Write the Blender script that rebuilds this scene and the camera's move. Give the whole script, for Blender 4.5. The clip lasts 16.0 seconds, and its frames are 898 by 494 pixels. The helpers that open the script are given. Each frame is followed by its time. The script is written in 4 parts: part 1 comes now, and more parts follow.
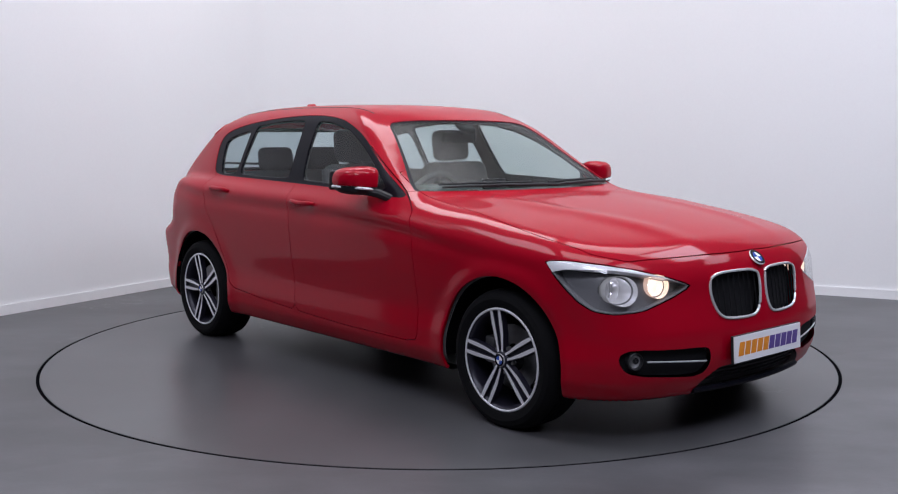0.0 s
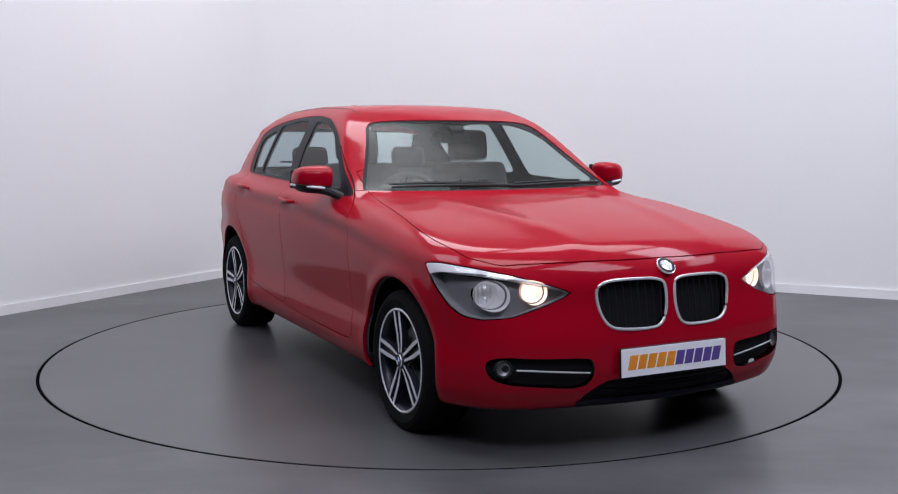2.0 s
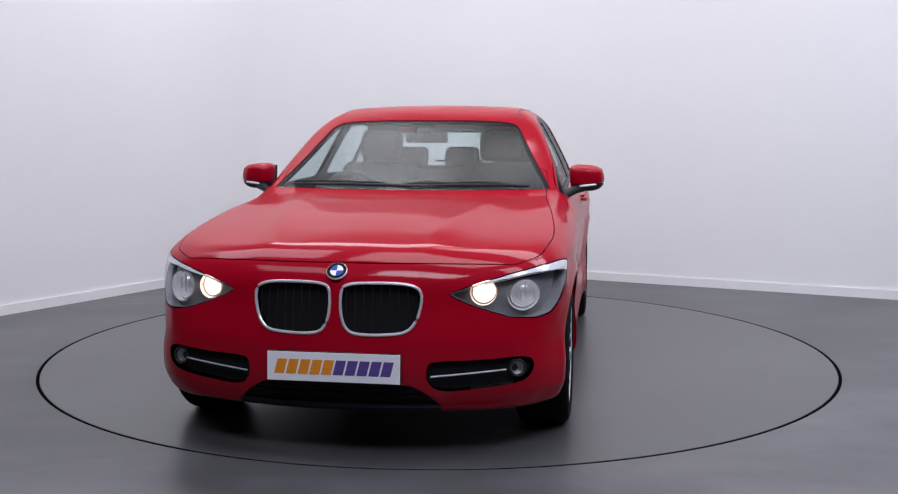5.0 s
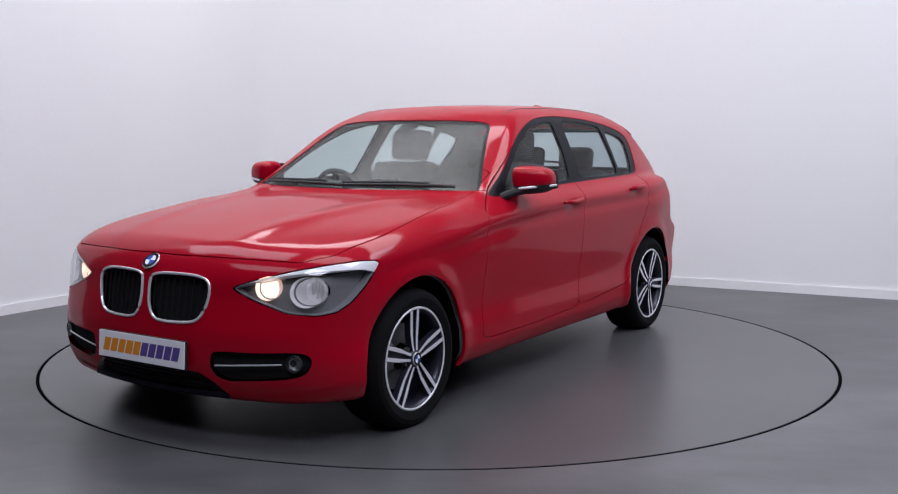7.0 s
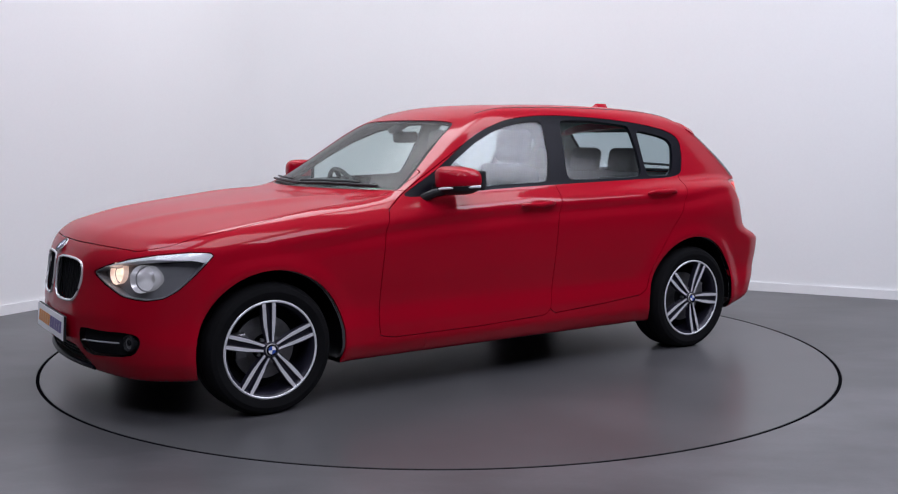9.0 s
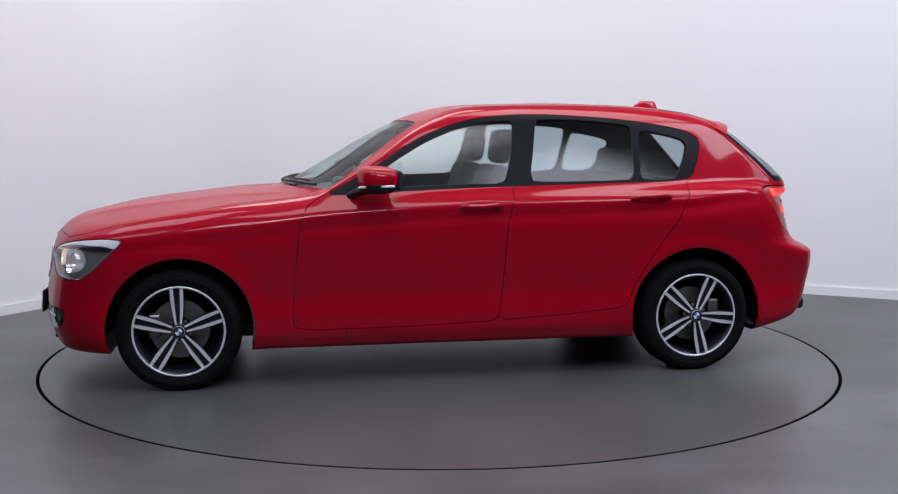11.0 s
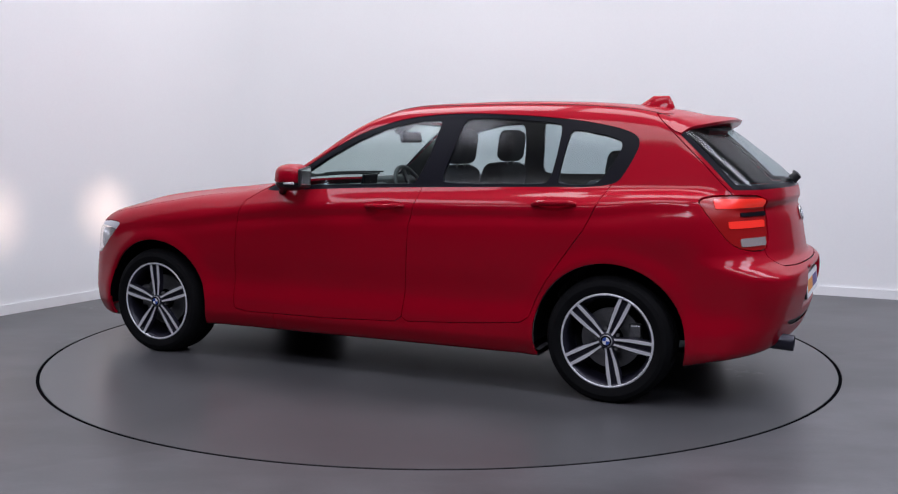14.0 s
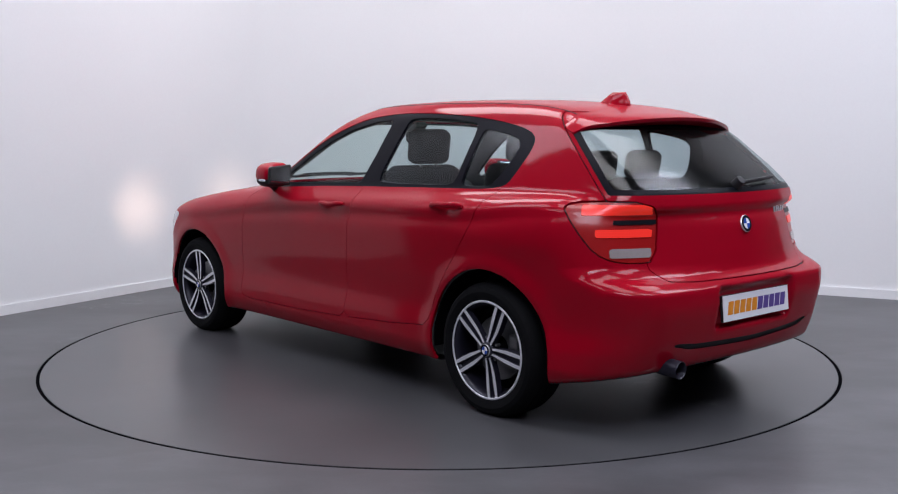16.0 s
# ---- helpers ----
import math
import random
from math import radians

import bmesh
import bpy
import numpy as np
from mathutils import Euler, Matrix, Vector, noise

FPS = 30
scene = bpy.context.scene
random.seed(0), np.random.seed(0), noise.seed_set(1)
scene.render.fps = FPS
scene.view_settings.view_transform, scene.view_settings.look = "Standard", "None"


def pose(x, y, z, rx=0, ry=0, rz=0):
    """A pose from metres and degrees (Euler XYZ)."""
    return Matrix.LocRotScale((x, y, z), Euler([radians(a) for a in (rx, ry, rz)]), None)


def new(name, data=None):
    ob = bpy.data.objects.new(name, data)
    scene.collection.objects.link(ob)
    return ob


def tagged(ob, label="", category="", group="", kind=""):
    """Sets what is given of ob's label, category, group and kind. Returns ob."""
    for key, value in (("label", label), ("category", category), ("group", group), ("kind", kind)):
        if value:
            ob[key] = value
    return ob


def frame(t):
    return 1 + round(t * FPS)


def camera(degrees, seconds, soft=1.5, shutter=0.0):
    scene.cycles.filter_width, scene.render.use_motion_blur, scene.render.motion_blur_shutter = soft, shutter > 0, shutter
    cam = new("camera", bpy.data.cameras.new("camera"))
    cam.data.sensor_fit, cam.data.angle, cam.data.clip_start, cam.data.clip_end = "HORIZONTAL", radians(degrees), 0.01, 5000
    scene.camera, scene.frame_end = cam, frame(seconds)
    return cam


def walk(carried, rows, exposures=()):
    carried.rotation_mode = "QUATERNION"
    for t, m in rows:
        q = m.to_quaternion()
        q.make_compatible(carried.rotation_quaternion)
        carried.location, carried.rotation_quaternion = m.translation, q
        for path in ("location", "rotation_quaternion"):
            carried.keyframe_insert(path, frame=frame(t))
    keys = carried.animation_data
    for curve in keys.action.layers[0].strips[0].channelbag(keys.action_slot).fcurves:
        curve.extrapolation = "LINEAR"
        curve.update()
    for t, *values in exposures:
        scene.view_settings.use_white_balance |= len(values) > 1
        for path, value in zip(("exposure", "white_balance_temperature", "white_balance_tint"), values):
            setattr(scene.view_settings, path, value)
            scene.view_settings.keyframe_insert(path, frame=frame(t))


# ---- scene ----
cam = camera(48.23, 16.0, soft=1.15)
EYE = pose(0.0, -5.896, 1.2446, 90 - 6.239, -0.07, -0.488)
walk(cam, [(0.0, EYE), (16.0, EYE)])

# ---------------------------------------------------------------- light
world = bpy.data.worlds.new("world")
scene.world = world
world.use_nodes = True
world.node_tree.nodes["Background"].inputs[0].default_value = (0.75, 0.8, 1.0, 1)
world.node_tree.nodes["Background"].inputs[1].default_value = 0.05
scene.view_settings.exposure = 0.0

# The room is a turned rectangle: its far corner and the directions of its two walls.
CORNER = Vector((-1.273, 4.142, 0))
EAST = Vector((0.895, -0.446, 0)).normalized()
WEST = Vector((-0.505, -0.863, 0)).normalized()
ROOM_E, ROOM_W, ROOM_H, COVE = 12.0, 13.0, 4.6, 0.95
TURN = math.degrees(math.atan2(EAST.y, EAST.x))


def room_point(e, w, z=0.0):
    return CORNER + EAST * e + WEST * w + Vector((0, 0, z))


def area_lamp(name, m, sx, sy, power, colour):
    data = bpy.data.lights.new(name, "AREA")
    data.shape, data.size, data.size_y, data.energy, data.color = "RECTANGLE", sx, sy, power, colour
    ob = new(name, data)
    ob.matrix_world = m
    return ob


WARM, COOL = (0.925, 0.94, 1.0), (0.80, 0.833, 1.0)
PANELS = [(1.7, 2.2, 80, WARM), (4.6, 2.2, 60, WARM), (7.4, 2.2, 112, COOL), (1.3, 5.2, 56, COOL), (4.6, 5.2, 52, WARM), (7.9, 5.2, 80, COOL),
          (2.6, 8.4, 34, COOL), (6.2, 8.4, 138, COOL), (9.8, 1.3, 55, COOL)]
for pe, pw, power, hue in PANELS:
    p = room_point(pe, pw, ROOM_H - 0.09)
    area_lamp("ceiling_lamp", pose(p.x, p.y, p.z, 0, 0, TURN), 2.6, 1.5, power, hue)

# ---------------------------------------------------------------- materials


def material(name, colour, rough=0.5, metal=0.0, vary=0.08, scale=6.0, fine=90.0, bump=0.0, coat=0.0, spec=0.5, emit=None, power=0.0, coat_rough=0.06):
    """A principled material whose colour and roughness vary at two scales."""
    m = bpy.data.materials.new(name)
    m.use_nodes = True
    nt = m.node_tree
    b = nt.nodes["Principled BSDF"]
    co = nt.nodes.new("ShaderNodeTexCoord")
    n1, n2 = nt.nodes.new("ShaderNodeTexNoise"), nt.nodes.new("ShaderNodeTexNoise")
    n1.inputs["Scale"].default_value, n2.inputs["Scale"].default_value = scale, fine
    n1.inputs["Detail"].default_value = n2.inputs["Detail"].default_value = 4
    mix = nt.nodes.new("ShaderNodeMath")
    mix.operation = "MULTIPLY_ADD"
    mix.inputs[1].default_value = 0.6
    half = nt.nodes.new("ShaderNodeMath")
    half.operation = "MULTIPLY"
    half.inputs[1].default_value = 0.4
    for n in (n1, n2):
        nt.links.new(co.outputs["Object"], n.inputs["Vector"])
    nt.links.new(n2.outputs["Fac"], half.inputs[0])
    nt.links.new(n1.outputs["Fac"], mix.inputs[0])
    nt.links.new(half.outputs[0], mix.inputs[2])
    ramp = nt.nodes.new("ShaderNodeValToRGB")
    e = ramp.color_ramp.elements
    e[0].position, e[1].position = 0.3, 0.7
    e[0].color = (*[max(0, c * (1 - vary)) for c in colour], 1)
    e[1].color = (*[min(1, c * (1 + vary)) for c in colour], 1)
    nt.links.new(mix.outputs[0], ramp.inputs[0])
    nt.links.new(ramp.outputs[0], b.inputs["Base Color"])
    rg = nt.nodes.new("ShaderNodeMapRange")
    rg.inputs["To Min"].default_value, rg.inputs["To Max"].default_value = max(0.02, rough * 0.85), min(1, rough * 1.15)
    nt.links.new(mix.outputs[0], rg.inputs["Value"])
    nt.links.new(rg.outputs[0], b.inputs["Roughness"])
    b.inputs["Metallic"].default_value = metal
    b.inputs["Specular IOR Level"].default_value = spec
    b.inputs["Coat Weight"].default_value = coat
    b.inputs["Coat Roughness"].default_value = coat_rough
    if bump:
        bp = nt.nodes.new("ShaderNodeBump")
        bp.inputs["Strength"].default_value, bp.inputs["Distance"].default_value = bump, 0.004
        nt.links.new(mix.outputs[0], bp.inputs["Height"])
        nt.links.new(bp.outputs[0], b.inputs["Normal"])
    if emit:
        b.inputs["Emission Color"].default_value = (*emit, 1)
        b.inputs["Emission Strength"].default_value = power
    return m


def glass_material(name, tint, gloss=0.07, rough=0.0):
    """Thin pane: a tinted view through it and a clear reflection on top."""
    m = bpy.data.materials.new(name)
    m.use_nodes = True
    nt = m.node_tree
    nt.nodes.remove(nt.nodes["Principled BSDF"])
    out = nt.nodes["Material Output"]
    tr, gl, fr, mx = (nt.nodes.new("ShaderNode" + k) for k in ("BsdfTransparent", "BsdfGlossy", "LayerWeight", "MixShader"))
    tr.inputs[0].default_value = (*tint, 1)
    gl.inputs["Roughness"].default_value = rough
    pw, ad = nt.nodes.new("ShaderNodeMath"), nt.nodes.new("ShaderNodeMath")
    pw.operation, ad.operation = "POWER", "MULTIPLY_ADD"
    pw.inputs[1].default_value, ad.inputs[1].default_value, ad.inputs[2].default_value = 5.0, 0.42, gloss
    fr.inputs["Blend"].default_value = 0.5
    nt.links.new(fr.outputs["Facing"], pw.inputs[0])
    nt.links.new(pw.outputs[0], ad.inputs[0])
    nt.links.new(ad.outputs[0], mx.inputs[0])
    nt.links.new(tr.outputs[0], mx.inputs[1])
    nt.links.new(gl.outputs[0], mx.inputs[2])
    nt.links.new(mx.outputs[0], out.inputs["Surface"])
    return m


PAINT = material("red_paint", (0.335, 0.0006, 0.0125), 0.5, 0.0, 0.03, 2.0, 300, coat=0.50, spec=0.04, coat_rough=0.08)
BLACK_GLOSS = material("black_gloss_trim", (0.005, 0.005, 0.009), 0.35, spec=0.08)
BLACK = material("black_plastic", (0.016, 0.016, 0.019), 0.5, vary=0.2, fine=200, bump=0.1, spec=0.3)
HOUSING = material("wheel_housing_felt", (0.004, 0.004, 0.005), 0.95, vary=0.2, spec=0.0)
LINER = material("dark_liner", (0.009, 0.009, 0.011), 0.8, vary=0.2, spec=0.15)
CLOTH = material("grey_cloth", (0.05, 0.052, 0.058), 0.95, vary=0.25, scale=20, fine=400, bump=0.2)
CABIN = material("cabin_trim", (0.10, 0.10, 0.105), 0.9, vary=0.15, scale=8)
DASH = material("dash_plastic", (0.05, 0.053, 0.056), 0.6, vary=0.15, fine=200, bump=0.1)
RUBBER = material("tyre_rubber", (0.006, 0.006, 0.007), 0.85, vary=0.25, scale=12, fine=150, bump=0.15, spec=0.1)
ALLOY = material("machined_alloy", (0.78, 0.78, 0.82), 0.35, 0.35, 0.05, 30, 300)
ALLOY_DARK = material("graphite_alloy", (0.020, 0.019, 0.032), 0.35, 0.3, 0.1, 20, 200)
CHROME = material("chrome", (0.86, 0.86, 0.89), 0.22, 0.55, 0.03)
# unlit bowl: faint emission stands in for the light it would catch
REFLECTOR_GLOW = material("glowing_lamp_reflector", (0.80, 0.80, 0.84), 0.15, 0.6, 0.04, emit=(0.95, 0.95, 1.0), power=0.10)
SILVER = material("silver_plastic", (0.62, 0.63, 0.66), 0.35, 0.5, 0.04)
STEEL = material("brake_steel", (0.30, 0.30, 0.31), 0.4, 0.9, 0.2, 40, 200)
WHITE = material("white_plastic", (0.80, 0.80, 0.84), 0.3, vary=0.03)
BLUE = material("enamel_blue", (0.04, 0.10, 0.45), 0.2, coat=0.6, vary=0.03)
ORANGE = material("orange_print", (0.75, 0.26, 0.015), 0.45, vary=0.1, scale=40)
PURPLE = material("purple_print", (0.10, 0.06, 0.26), 0.45, vary=0.1, scale=40)
GREYPRINT = material("grey_badge", (0.55, 0.55, 0.58), 0.25, 0.9, 0.05)
RED_LENS = material("red_lens", (0.26, 0.003, 0.006), 0.3, coat=0.12, emit=(1, 0.03, 0.02), power=0.05)
RED_LAMP = material("red_lamp_bar", (0.60, 0.012, 0.012), 0.3, coat=0.15, emit=(1, 0.05, 0.03), power=0.42)
WHITE_LENS = material("clear_lens", (0.32, 0.28, 0.28), 0.2, coat=0.8)
LAMP = material("headlight_bulb", (0.9, 0.9, 0.9), 0.3, emit=(1.0, 0.80, 0.70), power=1.1)
# warm emission put in for bulb light falling on the reflector and socket
LAMP_SOFT = material("headlight_reflector_glow", (0.9, 0.85, 0.8), 0.2, 0.3, emit=(1.0, 0.66, 0.52), power=0.5)
BEAM = material("lamp_filament", (1, 1, 1), 0.3, emit=(1.0, 0.70, 0.56), power=24000.0)
MIRROR = material("mirror_glass", (0.9, 0.9, 0.92), 0.02, 1.0, 0.0)
GLASS = glass_material("tinted_glass", (0.78, 0.86, 0.85), 0.055, 0.16)
SCREEN_GLASS = glass_material("windscreen_glass", (0.72, 0.81, 0.79), 0.040, 0.30)
GLASS_REAR = glass_material("privacy_glass", (0.66, 0.74, 0.75), 0.042, 0.16)
CLEAR = glass_material("clear_glass", (0.96, 0.96, 0.97))

# ---------------------------------------------------------------- building helpers


def spline(*pairs):
    """A smooth curve through (x, value) pairs, without overshoot."""
    pairs = sorted(pairs)
    xs, ys = np.array([p[0] for p in pairs], float), np.array([p[1] for p in pairs], float)
    d = np.diff(ys) / np.diff(xs)
    m = np.concatenate([[d[0]], np.where(d[1:] * d[:-1] > 0, 2 * d[1:] * d[:-1] / (d[1:] + d[:-1] + 1e-12), 0), [d[-1]]])

    def f(x):
        x = np.clip(x, xs[0], xs[-1])
        i = np.clip(np.searchsorted(xs, x) - 1, 0, len(xs) - 2)
        h = xs[i + 1] - xs[i]
        t = (x - xs[i]) / h
        return (ys[i] * (1 + 2 * t) * (1 - t) ** 2 + m[i] * h * t * (1 - t) ** 2 + ys[i + 1] * t * t * (3 - 2 * t) + m[i + 1] * h * t * t * (t - 1))
    return f


def smax(a, b, k):
    h = np.maximum(k - np.abs(a - b), 0) / k
    return np.maximum(a, b) + h * h * k / 4


def smin(a, b, k):
    return -smax(-a, -b, k)


def outline(points, smooth=0, first=0.25):
    """A closed outline, its corners rounded by a number of corner cuts; first is how far the first cut goes."""
    p = np.array(points, float)
    for k in range(smooth):
        q = np.roll(p, -1, 0)
        c = 0.25 if k else first
        p = np.stack([(1 - c) * p + c * q, c * p + (1 - c) * q], 1).reshape(-1, 2)
    return p


def inside(poly, u, v):
    """Signed distance to a closed outline, negative within."""
    a, b = poly, np.roll(poly, -1, 0)
    best, odd = np.full(u.shape, 1e9), np.zeros(u.shape, bool)
    for (ax, ay), (bx, by) in zip(a, b):
        dx, dy = bx - ax, by - ay
        t = np.clip(((u - ax) * dx + (v - ay) * dy) / (dx * dx + dy * dy + 1e-12), 0, 1)
        best = np.minimum(best, (u - ax - t * dx) ** 2 + (v - ay - t * dy) ** 2)
        if ay != by:
            odd ^= ((ay > v) != (by > v)) & (u < (bx - ax) * (v - ay) / (by - ay) + ax)
    return np.where(odd, -1, 1) * np.sqrt(best)


def isosurface(f, lo, hi, step):
    """Surface nets of f = 0, its points moved onto the surface."""
    n = [int(round((b - a) / step)) + 1 for a, b in zip(lo, hi)]
    ax = [a + step * np.arange(k) for a, k in zip(lo, n)]
    X, Y, Z = np.meshgrid(*ax, indexing="ij")
    F = f(X, Y, Z)
    s = F < 0
    cell = np.zeros([k - 1 for k in n], int)
    for i in (0, 1):
        for j in (0, 1):
            for k in (0, 1):
                cell += s[i:n[0] - 1 + i, j:n[1] - 1 + j, k:n[2] - 1 + k]
    act = (cell > 0) & (cell < 8)
    ids = np.full(act.shape, -1)
    ids[act] = np.arange(act.sum())
    ijk = np.argwhere(act)
    V = np.array(lo) + step * (ijk + 0.5)
    quads = []
    for d in range(3):
        e, g = [q for q in range(3) if q != d]
        sl0, sl1 = [slice(1, -1)] * 3, [slice(1, -1)] * 3
        sl0[d], sl1[d] = slice(0, -1), slice(1, None)
        a, b = s[tuple(sl0)], s[tuple(sl1)]
        hit = np.argwhere(a != b)
        flip = a[tuple(hit.T)]
        base = hit.copy()
        base[:, e] += 1
        base[:, g] += 1
        c = []
        for oe, og in ((0, 0), (1, 0), (1, 1), (0, 1)):
            q = base.copy()
            q[:, e] -= oe
            q[:, g] -= og
            c.append(ids[tuple(q.T)])
        c = np.stack(c, 1)
        if d == 1:
            flip = ~flip
        c[~flip] = c[~flip][:, ::-1]
        quads.append(c)
    Q = np.concatenate(quads)
    for k in range(5):
        v, g = f(*V.T), gradient(f, V)
        V = V - np.clip(v / (g * g).sum(1), -step, step)[:, None] * g
        if k == 1:
            # even out the net before the last steps
            acc, cnt = np.zeros_like(V), np.zeros(len(V))
            for i in range(4):
                for j in (1, 3):
                    np.add.at(acc, Q[:, i], V[Q[:, (i + j) % 4]])
                    np.add.at(cnt, Q[:, i], 1)
            V = 0.4 * V + 0.6 * acc / cnt[:, None]
    d1 = ((V[Q[:, 0]] - V[Q[:, 2]]) ** 2).sum(1) < ((V[Q[:, 1]] - V[Q[:, 3]]) ** 2).sum(1)
    T = np.where(d1[:, None], Q[:, [0, 1, 2, 0, 2, 3]], Q[:, [0, 1, 3, 1, 2, 3]]).reshape(-1, 3)
    return V, T


def gradient(f, V, e=0.002):
    g = np.empty_like(V)
    for i in range(3):
        d = np.zeros(3)
        d[i] = e
        g[:, i] = (f(*(V + d).T) - f(*(V - d).T)) / (2 * e)
    return g


def cut(shell, f, gap=0.0):
    """Parts a triangle shell along f = 0; returns the piece within and the rest, each drawn back by the gap."""
    res = []
    for sign in (1, -1):
        V, T = shell
        g = sign * f + gap
        g = np.where(np.abs(g) < 1e-7, 1e-7, g)
        n = (g[T] < 0).sum(1)
        tris, newv, made = [T[n == 3]], [], {}

        def mid(a, b):
            key = (a, b) if a < b else (b, a)
            if key not in made:
                t = g[a] / (g[a] - g[b])
                made[key] = len(V) + len(newv)
                newv.append(V[a] + t * (V[b] - V[a]))
            return made[key]
        extra = []
        for tri in T[(n == 1) | (n == 2)]:
            k = g[tri] < 0
            if k.sum() == 1:
                i = int(np.argmax(k))
                a, b, c = tri[i], tri[(i + 1) % 3], tri[(i + 2) % 3]
                extra.append((a, mid(a, b), mid(a, c)))
            else:
                i = int(np.argmin(k))
                a, b, c = tri[i], tri[(i + 1) % 3], tri[(i + 2) % 3]
                ab, ac = mid(a, b), mid(a, c)
                extra += [(ab, b, c), (ab, c, ac)]
        if extra:
            tris.append(np.array(extra))
        T2 = np.concatenate(tris)
        V2 = np.concatenate([V, np.array(newv).reshape(-1, 3)])
        used = np.unique(T2)
        back = np.zeros(len(V2), int)
        back[used] = np.arange(len(used))
        res.append((V2[used], back[T2]))
    return res


def split(shell, f):
    """Parts a shell whole triangle by whole triangle."""
    V, T = shell
    k = f[T].mean(1) < 0
    out = []
    for t in (T[k], T[~k]):
        used = np.unique(t)
        back = np.zeros(len(V), int)
        back[used] = np.arange(len(used))
        out.append((V[used], back[t]))
    return out


def link_mesh(name, verts, faces, mat, parent=None, label="", smooth=True, normals=None):
    me = bpy.data.meshes.new(name)
    me.from_pydata([tuple(v) for v in verts], [], [tuple(int(i) for i in f) for f in faces])
    me.materials.append(mat)
    me.polygons.foreach_set("use_smooth", [smooth] * len(me.polygons))
    if normals is not None:
        me.normals_split_custom_set_from_vertices([tuple(n) for n in normals])
    me.update()
    ob = new(name, me)
    ob.parent = parent
    return tagged(ob, label)


def part(name, bm, mat, parent=None, label="", smooth=False, edge=35):
    """Links a bmesh as one mesh object under a thing or a part."""
    me = bpy.data.meshes.new(name)
    if smooth:
        for fc in bm.faces:
            fc.smooth = True
        for ed in bm.edges:
            if len(ed.link_faces) == 2 and ed.calc_face_angle(0) > radians(edge):
                ed.smooth = False
    bm.to_mesh(me)
    bm.free()
    me.materials.append(mat)
    ob = new(name, me)
    ob.parent = parent
    return tagged(ob, label)


def box(sx, sy, sz, m=None, bevel=0.0, seg=2):
    bm = bmesh.new()
    bmesh.ops.create_cube(bm, size=1, matrix=(m or Matrix()) @ Matrix.Diagonal((sx, sy, sz, 1)))
    if bevel:
        bmesh.ops.bevel(bm, geom=bm.edges[:], offset=bevel, segments=seg, affect="EDGES", profile=0.5)
    return bm


def tube(points, radius, seg=8, close=False):
    """A round bar along points."""
    bm = bmesh.new()
    pts = [Vector(p) for p in points]
    rings = []
    for i, p in enumerate(pts):
        a = pts[i - 1] if (i or close) else p
        b = pts[(i + 1) % len(pts)] if (i < len(pts) - 1 or close) else p
        d = (b - a).normalized()
        s = d.cross(Vector((0, 0, 1)) if abs(d.z) < 0.9 else Vector((0, 1, 0))).normalized()
        u = s.cross(d)
        r = radius(i / max(1, len(pts) - 1)) if callable(radius) else radius
        rings.append([bm.verts.new(p + r * (math.cos(q) * s + math.sin(q) * u)) for q in (2 * math.pi * k / seg for k in range(seg))])
    n = len(rings)
    for i in range(n if close else n - 1):
        for k in range(seg):
            bm.faces.new((rings[i][k], rings[i][(k + 1) % seg], rings[(i + 1) % n][(k + 1) % seg], rings[(i + 1) % n][k]))
    if not close:
        bm.faces.new(rings[0][::-1])
        bm.faces.new(rings[-1])
    bmesh.ops.recalc_face_normals(bm, faces=bm.faces[:])
    return bm


def lathe(profile, m=None, seg=48):
    """Turns a profile of (radius, height) pairs about z."""
    bm = bmesh.new()
    rings = [[bm.verts.new((r * math.cos(q), r * math.sin(q), h)) for q in (2 * math.pi * k / seg for k in range(seg))] for r, h in profile]
    for a, b in zip(rings, rings[1:]):
        for k in range(seg):
            bm.faces.new((a[k], a[(k + 1) % seg], b[(k + 1) % seg], b[k]))
    bmesh.ops.remove_doubles(bm, verts=bm.verts[:], dist=1e-5)
    bmesh.ops.recalc_face_normals(bm, faces=bm.faces[:])
    if m:
        bmesh.ops.transform(bm, matrix=m, verts=bm.verts[:])
    return bm


def prism(poly, depth, m=None, bevel=0.0):
    """A plate of the outline poly (u, v), its thickness along w."""
    bm = bmesh.new()
    a = [bm.verts.new((u, v, 0)) for u, v in poly]
    b = [bm.verts.new((u, v, depth)) for u, v in poly]
    k = len(a)
    bm.faces.new(a[::-1])
    bm.faces.new(b)
    for i in range(k):
        bm.faces.new((a[i], a[(i + 1) % k], b[(i + 1) % k], b[i]))
    bmesh.ops.recalc_face_normals(bm, faces=bm.faces[:])
    if bevel:
        bmesh.ops.bevel(bm, geom=bm.edges[:], offset=bevel, segments=2, affect="EDGES", profile=0.5)
    if m:
        bmesh.ops.transform(bm, matrix=m, verts=bm.verts[:])
    return bm


